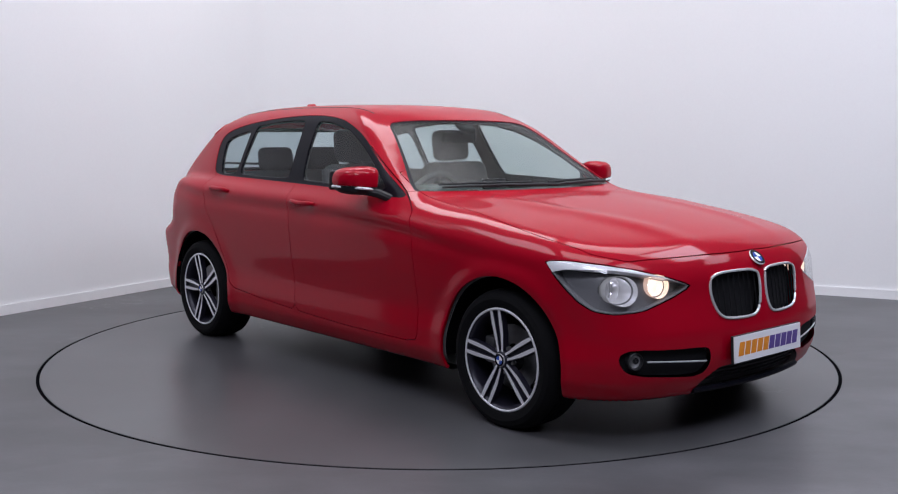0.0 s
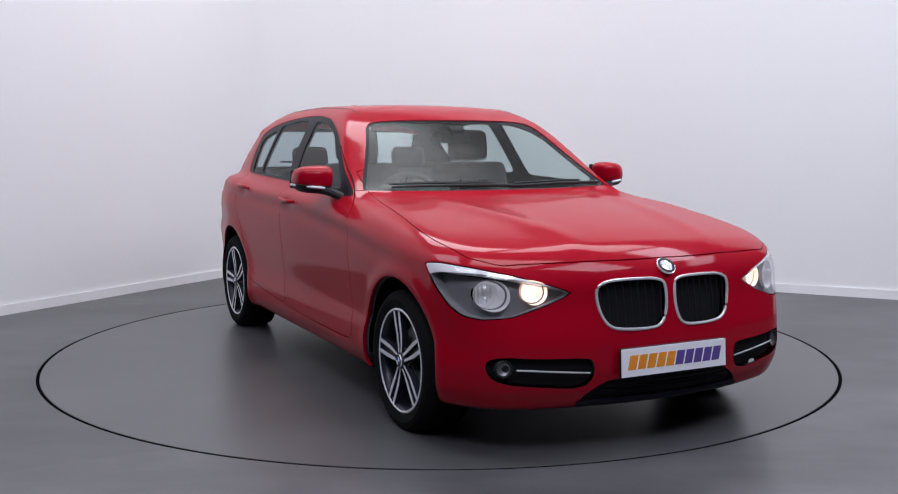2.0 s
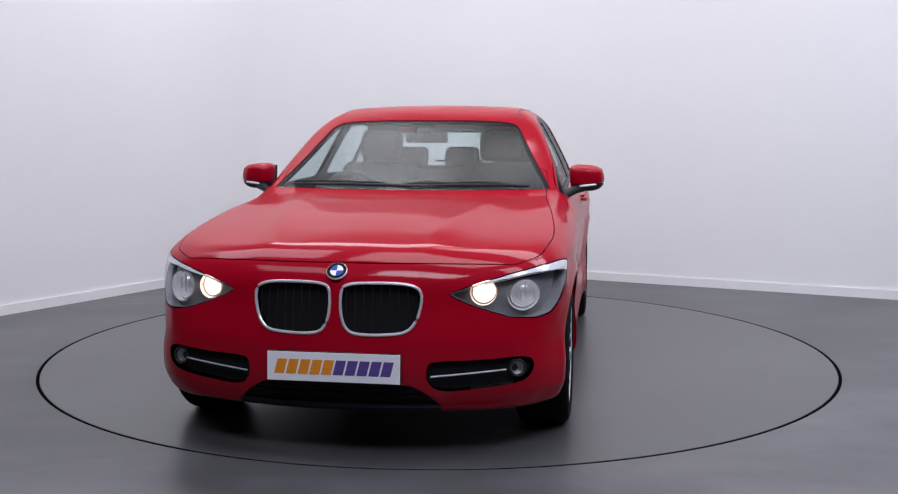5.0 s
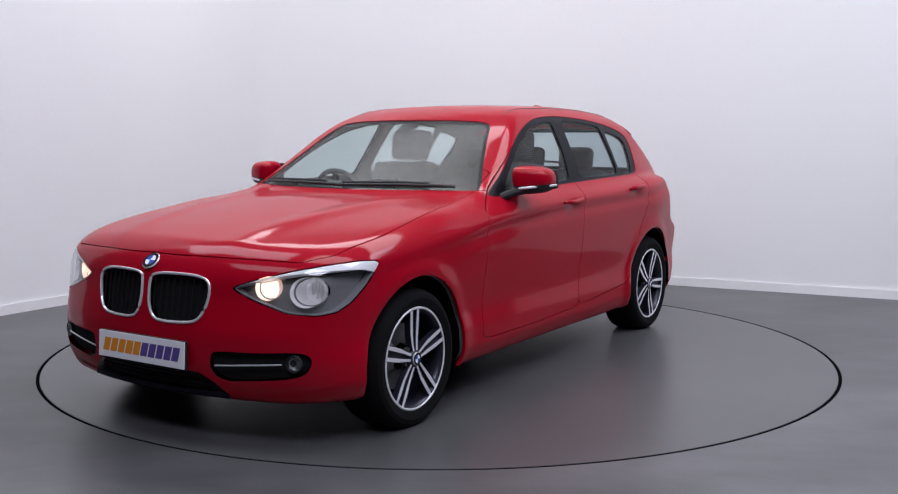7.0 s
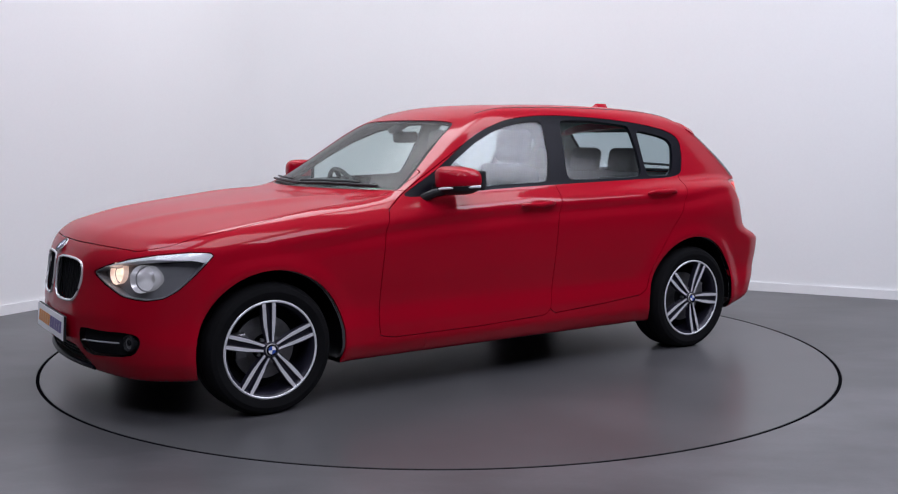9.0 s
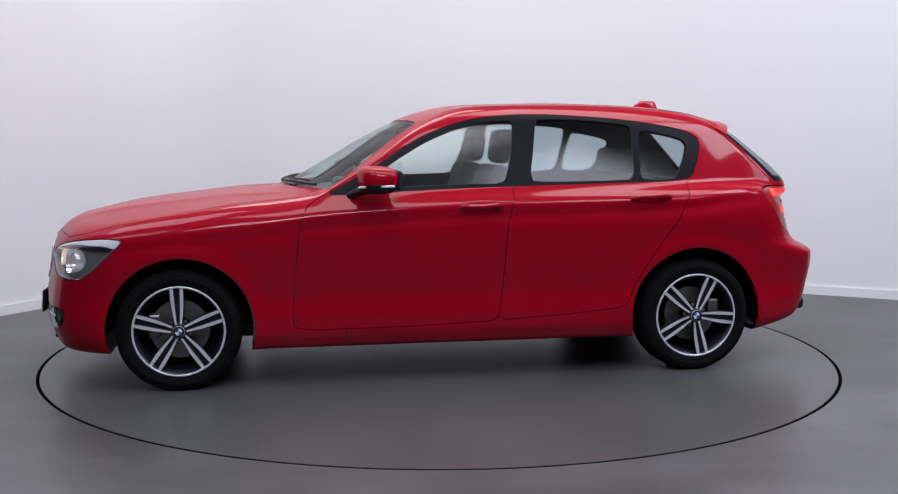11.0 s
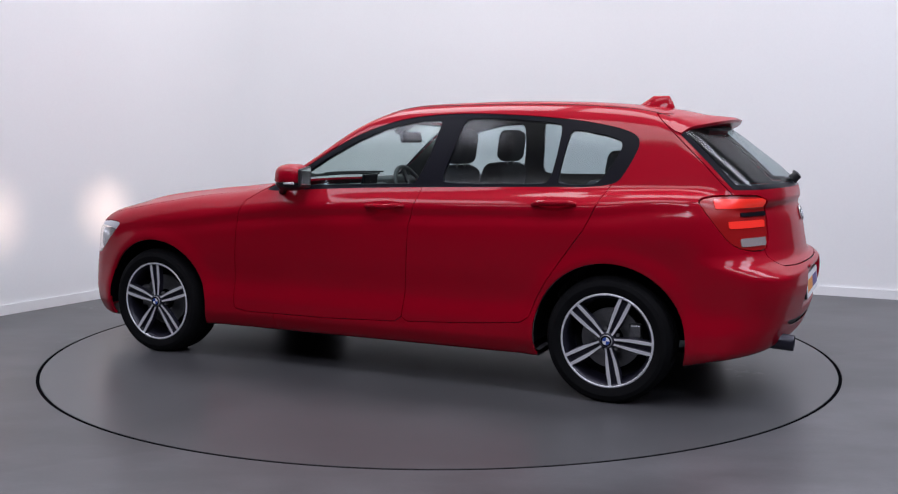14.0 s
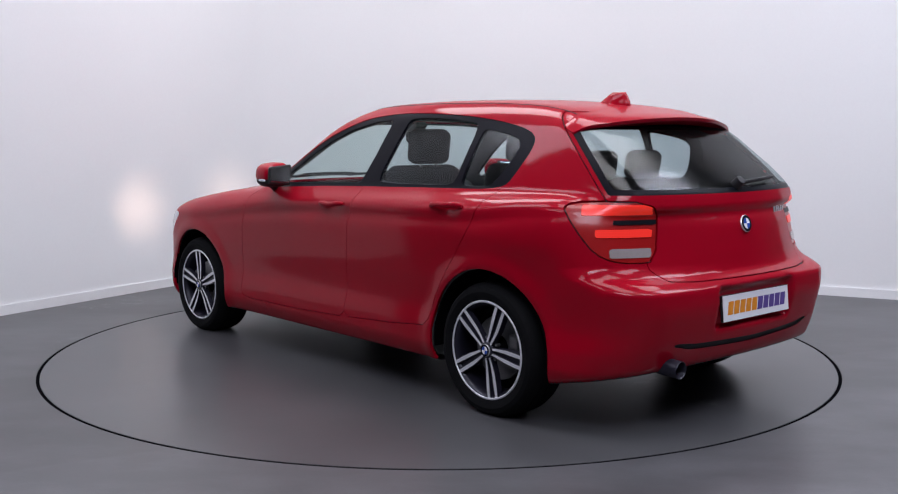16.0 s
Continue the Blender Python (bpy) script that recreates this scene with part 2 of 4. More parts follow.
# ---------------------------------------------------------------- room
def build_room():
    wall_mat = material("white_wall_paint", (0.78, 0.78, 0.79), 0.75, vary=0.02, scale=0.8, fine=60, bump=0.03)
    # near-black for the unseen walls, so the car paint reflects little from them
    unlit_side_mat = material("reflection_darkening_wall", (0.018, 0.018, 0.021), 0.8, vary=0.08, scale=0.8)
    ceil_mat = material("grey_ceiling_paint", (0.14, 0.14, 0.15), 0.8, vary=0.05, scale=0.8)
    board_mat = material("white_gloss_paint", (0.80, 0.80, 0.81), 0.35, vary=0.03)
    # inner line of the walls, from the west wall's end round the cove to the east wall's end
    pts = [room_point(0, 5.2)] + [room_point(COVE - COVE * math.cos(q), COVE - COVE * math.sin(q)) for q in (math.pi / 2 * k / 32 for k in range(33))] + [room_point(6.6, 0)]

    def run(name, pts, height, depth, z0, mat, lip=0.0):
        verts, faces = [], []
        n = len(pts)
        for i, p in enumerate(pts):
            a, b = pts[max(0, i - 1)], pts[min(n - 1, i + 1)]
            d = (b - a).normalized()
            out = Vector((-d.y, d.x, 0))
            for off, z in ((0, z0), (0, z0 + height - lip), (lip if depth > 0 else -lip, z0 + height), (depth, z0 + height), (depth, z0)):
                verts.append(p + out * off + Vector((0, 0, z)))
        for i in range(n - 1):
            for k in range(5):
                faces.append((i * 5 + k, i * 5 + (k + 1) % 5, i * 5 + 5 + (k + 1) % 5, i * 5 + 5 + k))
        faces += [tuple(range(5)), tuple(range((n - 1) * 5, n * 5))[::-1]]
        ob = link_mesh(name, verts, faces, mat, smooth=False)
        bm = bmesh.new()
        bm.from_mesh(ob.data)
        bmesh.ops.recalc_face_normals(bm, faces=bm.faces[:])
        for fc in bm.faces:
            fc.smooth = True
        for ed in bm.edges:
            ed.smooth = len(ed.link_faces) == 2 and ed.calc_face_angle(0) < 0.4
        bm.to_mesh(ob.data)
        bm.free()
        return ob
    w = run("wall_north", pts, ROOM_H, 0.15, 0, wall_mat)
    tagged(w, "white painted studio walls meeting in a rounded corner", "wall", kind="structure")
    b = run("baseboard", pts, 0.072, -0.014, 0.0, board_mat, 0.006)
    tagged(b, "white glossy baseboard along the wall foot", "baseboard", kind="structure")
    # unseen walls added to close the room and keep the car's reflections dark
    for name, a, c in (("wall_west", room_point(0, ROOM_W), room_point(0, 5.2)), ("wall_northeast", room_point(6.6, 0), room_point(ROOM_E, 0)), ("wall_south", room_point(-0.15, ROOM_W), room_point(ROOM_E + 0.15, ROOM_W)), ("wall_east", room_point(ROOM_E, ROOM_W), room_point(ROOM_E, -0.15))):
        o = run(name, [a, c], ROOM_H, 0.15 if name in ("wall_west", "wall_northeast") else -0.15, 0, unlit_side_mat)
        tagged(o, "unseen wall, added near-black to keep reflections in the car dark", "wall", kind="structure")
    c = room_point(ROOM_E / 2, ROOM_W / 2)
    ceil = part("ceiling", box(ROOM_E + 2.0, ROOM_W + 1.0, 0.12, pose(c.x, c.y, ROOM_H + 0.06, 0, 0, TURN)), ceil_mat)
    tagged(ceil, "plain grey studio ceiling", "ceiling", kind="structure")

    # floor: a sheet with a round opening for the turntable
    fm = material("grey_floor_paint", (0.078, 0.077, 0.083), 0.36, vary=0.20, scale=2.4, fine=70, bump=0.06)
    floor_wear(fm)
    bm = bmesh.new()
    seg = 160
    rim = RING + 0.003
    ring = [bm.verts.new((rim * math.cos(q), rim * math.sin(q), 0)) for q in (2 * math.pi * k / seg for k in range(seg))]
    low = [bm.verts.new((rim * math.cos(q), rim * math.sin(q), -0.05)) for q in (2 * math.pi * k / seg for k in range(seg))]
    out = [bm.verts.new((14 * math.cos(q), 14 * math.sin(q), 0)) for q in (2 * math.pi * k / seg for k in range(seg))]
    for k in range(seg):
        j = (k + 1) % seg
        bm.faces.new((ring[k], out[k], out[j], ring[j]))
        bm.faces.new((low[k], ring[k], ring[j], low[j]))
    fl = part("floor", bm, fm)
    tagged(fl, "grey painted concrete floor with worn streaks", "floor", kind="structure")
    pit = part("turntable_pit", lathe([(0, -0.05), (RING + 0.01, -0.05), (RING + 0.01, -0.06), (0, -0.06)], seg=64), LINER)
    tagged(pit, "dark gap below the turntable rim", "pit", kind="structure")
    return fm


def maths(nt, op, a, b=None, c=None):
    """One math node; each input is a socket or a number."""
    n = nt.nodes.new("ShaderNodeMath")
    n.operation = op
    for i, v in enumerate((a, b, c)):
        if v is None:
            continue
        if isinstance(v, (int, float)):
            n.inputs[i].default_value = v
        else:
            nt.links.new(v, n.inputs[i])
    return n.outputs[0]


def noise(nt, vec, scale, detail=4, rough=0.5):
    n = nt.nodes.new("ShaderNodeTexNoise")
    n.inputs["Scale"].default_value, n.inputs["Detail"].default_value, n.inputs["Roughness"].default_value = scale, detail, rough
    nt.links.new(vec, n.inputs["Vector"])
    return n.outputs["Fac"]


def ramped(nt, v, a, b, lo=0.0, hi=1.0):
    r = nt.nodes.new("ShaderNodeMapRange")
    for k, q in zip(("From Min", "From Max", "To Min", "To Max"), (a, b, lo, hi)):
        r.inputs[k].default_value = q
    nt.links.new(v, r.inputs["Value"])
    return r.outputs[0]


def scale_colour(nt, b, fac):
    col = b.inputs["Base Color"].links[0].from_socket
    mul = nt.nodes.new("ShaderNodeMixRGB")
    mul.blend_type = "MULTIPLY"
    mul.inputs[0].default_value = 1
    nt.links.new(col, mul.inputs[1])
    nt.links.new(fac, mul.inputs[2])
    nt.links.new(mul.outputs[0], b.inputs["Base Color"])


def scuffed(m, spots):
    """Mottled worn paint, with pale dried splashes round a few spots (x, y, radius)."""
    nt = m.node_tree
    b = nt.nodes["Principled BSDF"]
    co = nt.nodes.new("ShaderNodeTexCoord").outputs["Object"]
    scale_colour(nt, b, ramped(nt, noise(nt, co, 4.0, 3, 0.5), 0.2, 0.8, 0.93, 1.07))
    scale_colour(nt, b, ramped(nt, noise(nt, co, 0.9, 3, 0.5), 0.38, 0.62, 0.90, 1.08))
    fine = ramped(nt, noise(nt, co, 13, 9, 0.66), 0.53, 0.62)
    mask = None
    for x, y, r in spots:
        d = nt.nodes.new("ShaderNodeVectorMath")
        d.operation = "DISTANCE"
        d.inputs[1].default_value = (x, y, 0)
        nt.links.new(co, d.inputs[0])
        one = maths(nt, "MINIMUM", maths(nt, "MAXIMUM", maths(nt, "MULTIPLY_ADD", d.outputs["Value"], -1 / (0.65 * r), 1 / 0.65), 0.0), 1.0)
        mask = one if mask is None else maths(nt, "MAXIMUM", mask, one)
    fac = maths(nt, "MULTIPLY", maths(nt, "MULTIPLY", mask, fine), 0.30)
    col = b.inputs["Base Color"].links[0].from_socket
    mx = nt.nodes.new("ShaderNodeMixRGB")
    mx.inputs[2].default_value = (0.26, 0.26, 0.26, 1)
    nt.links.new(fac, mx.inputs[0])
    nt.links.new(col, mx.inputs[1])
    nt.links.new(mx.outputs[0], b.inputs["Base Color"])


def floor_wear(m):
    """Large stains, dried water marks and a repainted strip along the front of the floor."""
    nt = m.node_tree
    b = nt.nodes["Principled BSDF"]
    co = nt.nodes.new("ShaderNodeTexCoord").outputs["Object"]
    mp = nt.nodes.new("ShaderNodeMapping")
    mp.inputs["Rotation"].default_value = (0, 0, 0.6)
    mp.inputs["Scale"].default_value = (0.7, 1.4, 1)
    nt.links.new(co, mp.inputs[0])
    scale_colour(nt, b, ramped(nt, noise(nt, mp.outputs[0], 1.2, 7, 0.62), 0.40, 0.62, 0.68, 1.12))
    # edge of the repainted strip, slightly wavy
    dot = nt.nodes.new("ShaderNodeVectorMath")
    dot.operation = "DOT_PRODUCT"
    dot.inputs[1].default_value = (0.4558, -0.8901, 0)
    nt.links.new(co, dot.inputs[0])
    wavy = maths(nt, "MULTIPLY_ADD", noise(nt, co, 2.5, 5), 0.05, dot.outputs["Value"])
    scale_colour(nt, b, ramped(nt, wavy, 1.2700, 1.3000, 0.94, 1.14))
    scuffed(m, [(-2.36, 1.70, 0.34), (-2.52, 1.42, 0.22), (-2.15, 0.15, 0.25), (2.3, -1.9, 0.3)])


RING = 2.236
build_room()

# ceiling lights
light_frame = material("white_metal", (0.8, 0.8, 0.8), 0.4)
light_face = material("light_diffuser", (0.9, 0.9, 0.9), 0.5, emit=(0.95, 0.93, 1.0), power=1.0)
for pe, pw, power, hue in PANELS:
    p = room_point(pe, pw, ROOM_H)
    thing = new("ceiling_light")
    thing.matrix_world = pose(p.x, p.y, p.z, 0, 0, TURN)
    tagged(thing, "flat white rectangular ceiling light panel, lit", "ceiling light", "ceiling lights")
    part("frame", box(2.7, 1.6, 0.06, pose(0, 0, -0.03), 0.008), light_frame, thing)
    part("diffuser", box(2.6, 1.5, 0.012, pose(0, 0, -0.064), 0.003), light_face, thing, "glowing white diffuser")

# turntable
turn_mat = material("turntable_paint", (0.071, 0.070, 0.075), 0.30, vary=0.10, scale=1.6, fine=60)
scuffed(turn_mat, [(-1.30, -0.34, 0.32), (1.82, 0.51, 0.20), (-1.73, -0.12, 0.24)])
turntable = part("turntable", lathe([(0, -0.04), (RING - 0.060, -0.04), (RING - 0.060, 0), (1.5, 0), (0.7, 0), (0, 0)], seg=160), turn_mat)
tagged(turntable, "round grey painted turntable set flush in the floor", "turntable")
part("rubber_seal", lathe([(RING - 0.0145, -0.03), (RING - 0.0145, -0.002), (RING + 0.002, -0.002), (RING + 0.002, -0.03)], seg=160), HOUSING, turntable, "black rubber seal round the rim")
part("edge_band", lathe([(RING - 0.0599, -0.03), (RING - 0.0599, 0.0), (RING - 0.0165, 0.0), (RING - 0.015, -0.003), (RING - 0.015, -0.03)], seg=160), turn_mat, turntable, "steel edge band painted grey")

# ---------------------------------------------------------------- car body
# Car space: x to the front, y to its left side, z up; the rear and front axles:
AXLE_F, AXLE_R, HUB_Z = 1.439, -1.251, 0.297
plan_w = spline((-2.25, 0.74), (-2.0, 0.783), (-1.6, 0.848), (-1.24, 0.877), (-0.7, 0.874), (0, 0.872), (0.7, 0.872), (1.1, 0.878), (1.446, 0.880), (1.7, 0.868), (2.0, 0.835), (2.3, 0.78))
section = spline((0.15, -0.05), (0.20, -0.032), (0.28, -0.008), (0.34, -0.008), (0.45, -0.019), (0.62, -0.006), (0.78, 0.0), (0.9, 0.0), (1.2, -0.02))
crease_z = spline((-2.0, 0.985), (-1.5, 0.968), (-1.15, 0.930), (-0.6, 0.915), (0.03, 0.900), (0.5, 0.873), (0.83, 0.845), (1.2, 0.80), (1.7, 0.76))
top_z = spline((-2.3, 0.930), (-2.0, 0.975), (-1.7, 1.000), (-1.3, 1.000), (0.3, 0.985), (0.7, 0.975), (0.9, 0.966), (1.13, 0.957), (1.38, 0.932), (1.62, 0.904), (1.83, 0.871), (1.98, 0.836), (2.10, 0.796), (2.2, 0.74), (2.3, 0.590))
crown = spline((-2.3, 0.0), (0.6, 0.0), (1.0, 0.035), (1.6, 0.06), (2.1, 0.09))
front_x = spline((0.10, 2.10), (0.20, 2.135), (0.28, 2.168), (0.36, 2.180), (0.45, 2.178), (0.52, 2.166), (0.60, 2.150), (0.68, 2.140), (0.74, 2.128), (0.80, 2.11), (1.2, 2.05))
rear_x = spline((0.10, -1.96), (0.22, -1.985), (0.30, -2.03), (0.44, -2.078), (0.56, -2.10), (0.615, -2.098), (0.645, -2.075), (0.675, -2.040), (0.75, -2.026), (0.87, -2.004), (0.97, -1.975), (1.05, -1.945), (1.3, -1.8))
rear_round = spline((0.1, 0.16), (0.60, 0.16), (0.72, 0.34), (1.1, 0.40))
glass_w = spline((-2.1, 0.58), (-1.77, 0.690), (-1.5, 0.745), (-1.3, 0.768), (-0.9, 0.787), (-0.3, 0.797), (0.3, 0.797), (0.75, 0.785), (1.0, 0.775))
screen_x = spline((0.85, 1.185), (0.97, 0.950), (1.03, 0.830), (1.15, 0.623), (1.25, 0.460), (1.32, 0.343), (1.40, 0.195), (1.5, -0.005))
roof_z = spline((-2.1, 1.243), (-1.7, 1.343), (-1.57, 1.365), (-1.34, 1.399), (-1.17, 1.420), (-0.9, 1.437), (-0.58, 1.443), (-0.3, 1.438), (-0.1, 1.430), (0.1, 1.407), (0.28, 1.368), (0.5, 1.293))
hatch_x = spline((0.8, -2.0), (0.9, -2.0), (1.0, -1.985), (1.085, -1.908), (1.185, -1.782), (1.268, -1.675), (1.4, -1.50))


def soft(v, w):
    return w * np.logaddexp(0, v / w)


def body_field(x, y, z):
    ay = np.sqrt(y * y + 1e-6)
    r_f = np.hypot(x - AXLE_F, z - HUB_Z)
    r_r = np.hypot(x - AXLE_R, z - HUB_Z)
    flare = 0.012 * np.exp(-((r_f - 0.375) / 0.05) ** 2) + 0.014 * np.exp(-((r_r - 0.38) / 0.05) ** 2)
    # side, with the shoulder crease and a haunch over the rear wheel
    over = z - crease_z(x)
    fade = 0.35 + 0.65 / (1 + np.exp((x - 1.0) / 0.15))
    haunch = 0.012 * np.exp(-((x + 1.38) / 0.34) ** 2) * np.exp(-((z - 0.80) / 0.085) ** 2)
    groove = 0.010 * np.exp(-((over + 0.055) / 0.035) ** 2) * fade
    wide = plan_w(x) + section(z) + flare + haunch - groove - fade * 0.62 * soft(over, 0.012)
    for hx, hz in ((-0.075, 0.882), (-0.985, 0.914)):
        wide = wide - 0.012 * np.exp(-((x - hx) / 0.07) ** 2 - ((z - hz) / 0.028) ** 2)
    side = ay - wide
    # bonnet: crown, two ridges that run from the grille to the screen
    ridge_y = 0.30 + 0.22 * np.clip((2.1 - x) / 1.3, 0, 1)
    ridge = 0.010 * np.exp(-((ay - ridge_y) / 0.07) ** 2) * np.clip((x - 0.7) / 0.3, 0, 1) * np.clip((2.12 - x) / 0.35, 0, 1)
    top = (z - top_z(x) + crown(x) * ay * ay / 0.6 - ridge) * 0.93
    nose = x - front_x(z) + 0.29 * ay * ay - 0.010 * np.exp(-(ay / 0.05) ** 2) * np.exp(-((z - 0.62) / 0.12) ** 2)
    tail = rear_x(z) - x + rear_round(z) * ay * ay
    low = 0.188 + 0.20 * np.clip(-x - 1.55, 0, 1) - z
    # recess for the rear plate
    edge = lambda v: 1 / (1 + np.exp(np.clip(v / 0.006, -40, 40)))
    tail = tail + 0.034 * edge(ay - 0.285) * edge(np.abs(z - 0.525) - 0.085) * (x < -1.8)
    f = smax(side, nose, 0.20)
    f = smax(f, tail, 0.18)
    f = smax(f, top, 0.11)
    f = smax(f, low, 0.03)
    # cabin
    up = z - 0.97
    g_side = (ay - (glass_w(x) - 0.40 * up - 0.27 * up * np.abs(up))) * 0.9
    g_front = (x - screen_x(z) + 0.42 * ay * ay) * 0.50
    g_roof = z - roof_z(x) + 0.07 * ay * ay
    g_back = (hatch_x(z) - x + 0.30 * ay * ay) * 0.60
    g = smax(g_side, g_front, 0.035)
    g = smax(g, g_back, 0.07)
    g = smax(g, g_roof, 0.10)
    g = smax(g, 0.93 - z, 0.03)
    return smin(f, g, 0.028)


def offset_normals(V):
    g = gradient(body_field, V)
    return g / np.linalg.norm(g, axis=1, keepdims=True)


def panel(name, shell, mat, parent, label="", depth=0.014, shift=0.0, lip=True):
    """A body panel with its edge turned inward."""
    V, T = shell
    N = offset_normals(V)
    V = V + N * shift
    verts, faces, norms = [V], [T], [N]
    if lip and len(T):
        e = np.concatenate([T[:, [0, 1]], T[:, [1, 2]], T[:, [2, 0]]])
        key = e[:, 0] * (len(V) + 1) + e[:, 1]
        rev = e[:, 1] * (len(V) + 1) + e[:, 0]
        b = e[~np.isin(key, rev)]
        k = len(V)
        n = len(b)
        d = V[b[:, 1]] - V[b[:, 0]]
        out = np.cross(d, N[b[:, 0]])
        out /= np.linalg.norm(out, axis=1, keepdims=True) + 1e-9
        verts += [V[b[:, 0]], V[b[:, 1]], V[b[:, 1]] - N[b[:, 1]] * depth, V[b[:, 0]] - N[b[:, 0]] * depth]
        norms += [out] * 4
        q = k + np.arange(n)
        faces.append(np.stack([q + n, q, q + 3 * n], 1))
        faces.append(np.stack([q + n, q + 3 * n, q + 2 * n], 1))
    return link_mesh(name, np.concatenate(verts), np.concatenate(faces), mat, parent, label, True, np.concatenate(norms))


car = new("car")
tagged(car, "red five-door hatchback with lit headlights, parked on the turntable", "car")
shell = isosurface(body_field, (-2.24, -1.0, 0.10), (2.30, 1.0, 1.50), 0.0175)

XYZ = lambda s: s[0].T


def rest_cut(name, poly_f, mat, label="", gap=0.0015, **kw):
    """Cuts one panel out of the shell and links it."""
    global shell
    x, y, z = XYZ(shell)
    piece, shell = cut(shell, poly_f(x, y, z), gap)
    return panel(name, piece, mat, car, label, **kw)


# wheel openings
x, y, z = XYZ(shell)
arch = np.minimum(np.hypot(x - AXLE_F + 0.010, z - HUB_Z - 0.004) - 0.358, np.hypot(x - AXLE_R, z - HUB_Z - 0.004) - 0.364)
arch = np.where(np.abs(y) > 0.45, arch, 0.3)
_, shell = cut(shell, arch)
# floor of the body
x, y, z = XYZ(shell)
under, shell = split(shell, z - 0.1955 - 0.20 * np.clip(-x - 1.55, 0, 1))
panel("underbody", under, BLACK, car, "black underbody", lip=False)

BELT = [(0.735, 0.948), (0.43, 0.966), (0.04, 0.984), (-0.345, 0.994), (-0.845, 1.006), (-1.245, 1.012)]
TOPL = [(-1.290, 1.085), (-1.322, 1.155), (-1.340, 1.215), (-1.322, 1.258), (-1.225, 1.296), (-0.99, 1.336), (-0.68, 1.361), (-0.36, 1.372), (-0.10, 1.352), (0.05, 1.313), (0.213, 1.250), (0.365, 1.158), (0.485, 1.080), (0.63, 1.003)]
SIDE_WINDOW = outline(BELT + TOPL, 2)
FRONT_PANE = outline([(0.560, 0.984), (0.04, 1.004), (-0.212, 1.010), (-0.262, 1.16), (-0.292, 1.338), (-0.14, 1.328), (0.04, 1.287), (0.195, 1.222), (0.345, 1.135), (0.470, 1.05)], 2, 0.10)
REAR_PANE = outline([(-0.347, 1.014), (-0.925, 1.020), (-0.942, 1.17), (-0.945, 1.316), (-0.65, 1.342), (-0.418, 1.344), (-0.382, 1.17)], 2, 0.10)
QUARTER_PANE = outline([(-0.960, 1.021), (-1.150, 1.023), (-1.190, 1.062), (-1.232, 1.136), (-1.258, 1.205), (-1.240, 1.236), (-1.173, 1.258), (-0.988, 1.292)], 2, 0.10)
SCREEN = outline([(0.73, 0.966), (0.72, 1.0), (0.63, 1.13), (0.555, 1.255), (0.525, 1.305), (0.47, 1.330), (0.25, 1.340), (-0.25, 1.340), (-0.47, 1.330), (-0.525, 1.305), (-0.555, 1.255), (-0.63, 1.13), (-0.72, 1.0), (-0.73, 0.966), (-0.5, 0.90), (0.5, 0.90)], 1)


def on_side(f, y, sgn, far=0.3):
    return np.where(sgn * y > 0.35, f, far)


for sgn, hand in ((1, "left"), (-1, "right")):
    x, y, z = XYZ(shell)
    glazing, shell = cut(shell, on_side(inside(SIDE_WINDOW, x, z), y, sgn), 0.0)
    for nm, pane, mt in (("door_glass", FRONT_PANE, GLASS), ("rear_door_glass", REAR_PANE, GLASS_REAR), ("quarter_glass", QUARTER_PANE, GLASS_REAR)):
        x, y, z = XYZ(glazing)
        g, glazing = cut(glazing, inside(pane, x, z), 0.0)
        panel(nm, g, mt, car, "tinted side window glass", shift=-0.007, lip=False)
    panel("window_trim", glazing, BLACK_GLOSS, car, "gloss black window surround", shift=-0.003, depth=0.02)

x, y, z = XYZ(shell)
screen, shell = cut(shell, np.where((x > 0.0) & (z > 0.93), np.maximum(inside(SCREEN, y, z), x - (0.925 - 0.42 * y * y)), 0.3), 0.0)
x, y, z = XYZ(screen)
clear, frit = cut(screen, inside(outline(SCREEN * np.array([0.985, 1])), y, z) + 0.006, 0.0)
panel("windscreen", clear, SCREEN_GLASS, car, "clear windscreen glass", shift=-0.004, lip=False)
panel("windscreen_seal", frit, BLACK_GLOSS, car, "black windscreen border", shift=-0.004)

hatch_edge = spline((0.95, -1.835), (1.01, -1.775), (1.14, -1.645), (1.275, -1.500), (1.40, -1.36))
HATCH_BAND = outline([(0.80, 1.006), (-0.80, 1.006), (-0.80, 1.28), (-0.55, 1.318), (0.55, 1.318), (0.80, 1.28)])


def hatch_f(x, y, z, back=0.0):
    return np.where(x < -1.3, np.maximum(inside(HATCH_BAND, y, z) + back, (x - hatch_edge(z)) * 0.7 + back), 0.3)


x, y, z = XYZ(shell)
hatch, shell = cut(shell, hatch_f(x, y, z), 0.0)
x, y, z = XYZ(hatch)
clear, frit = cut(hatch, hatch_f(x, y, z, 0.024), 0.0)
panel("rear_window", clear, GLASS_REAR, car, "tinted rear window glass", shift=-0.003, lip=False)
panel("rear_window_border", frit, BLACK_GLOSS, car, "black rear window border", shift=-0.003)

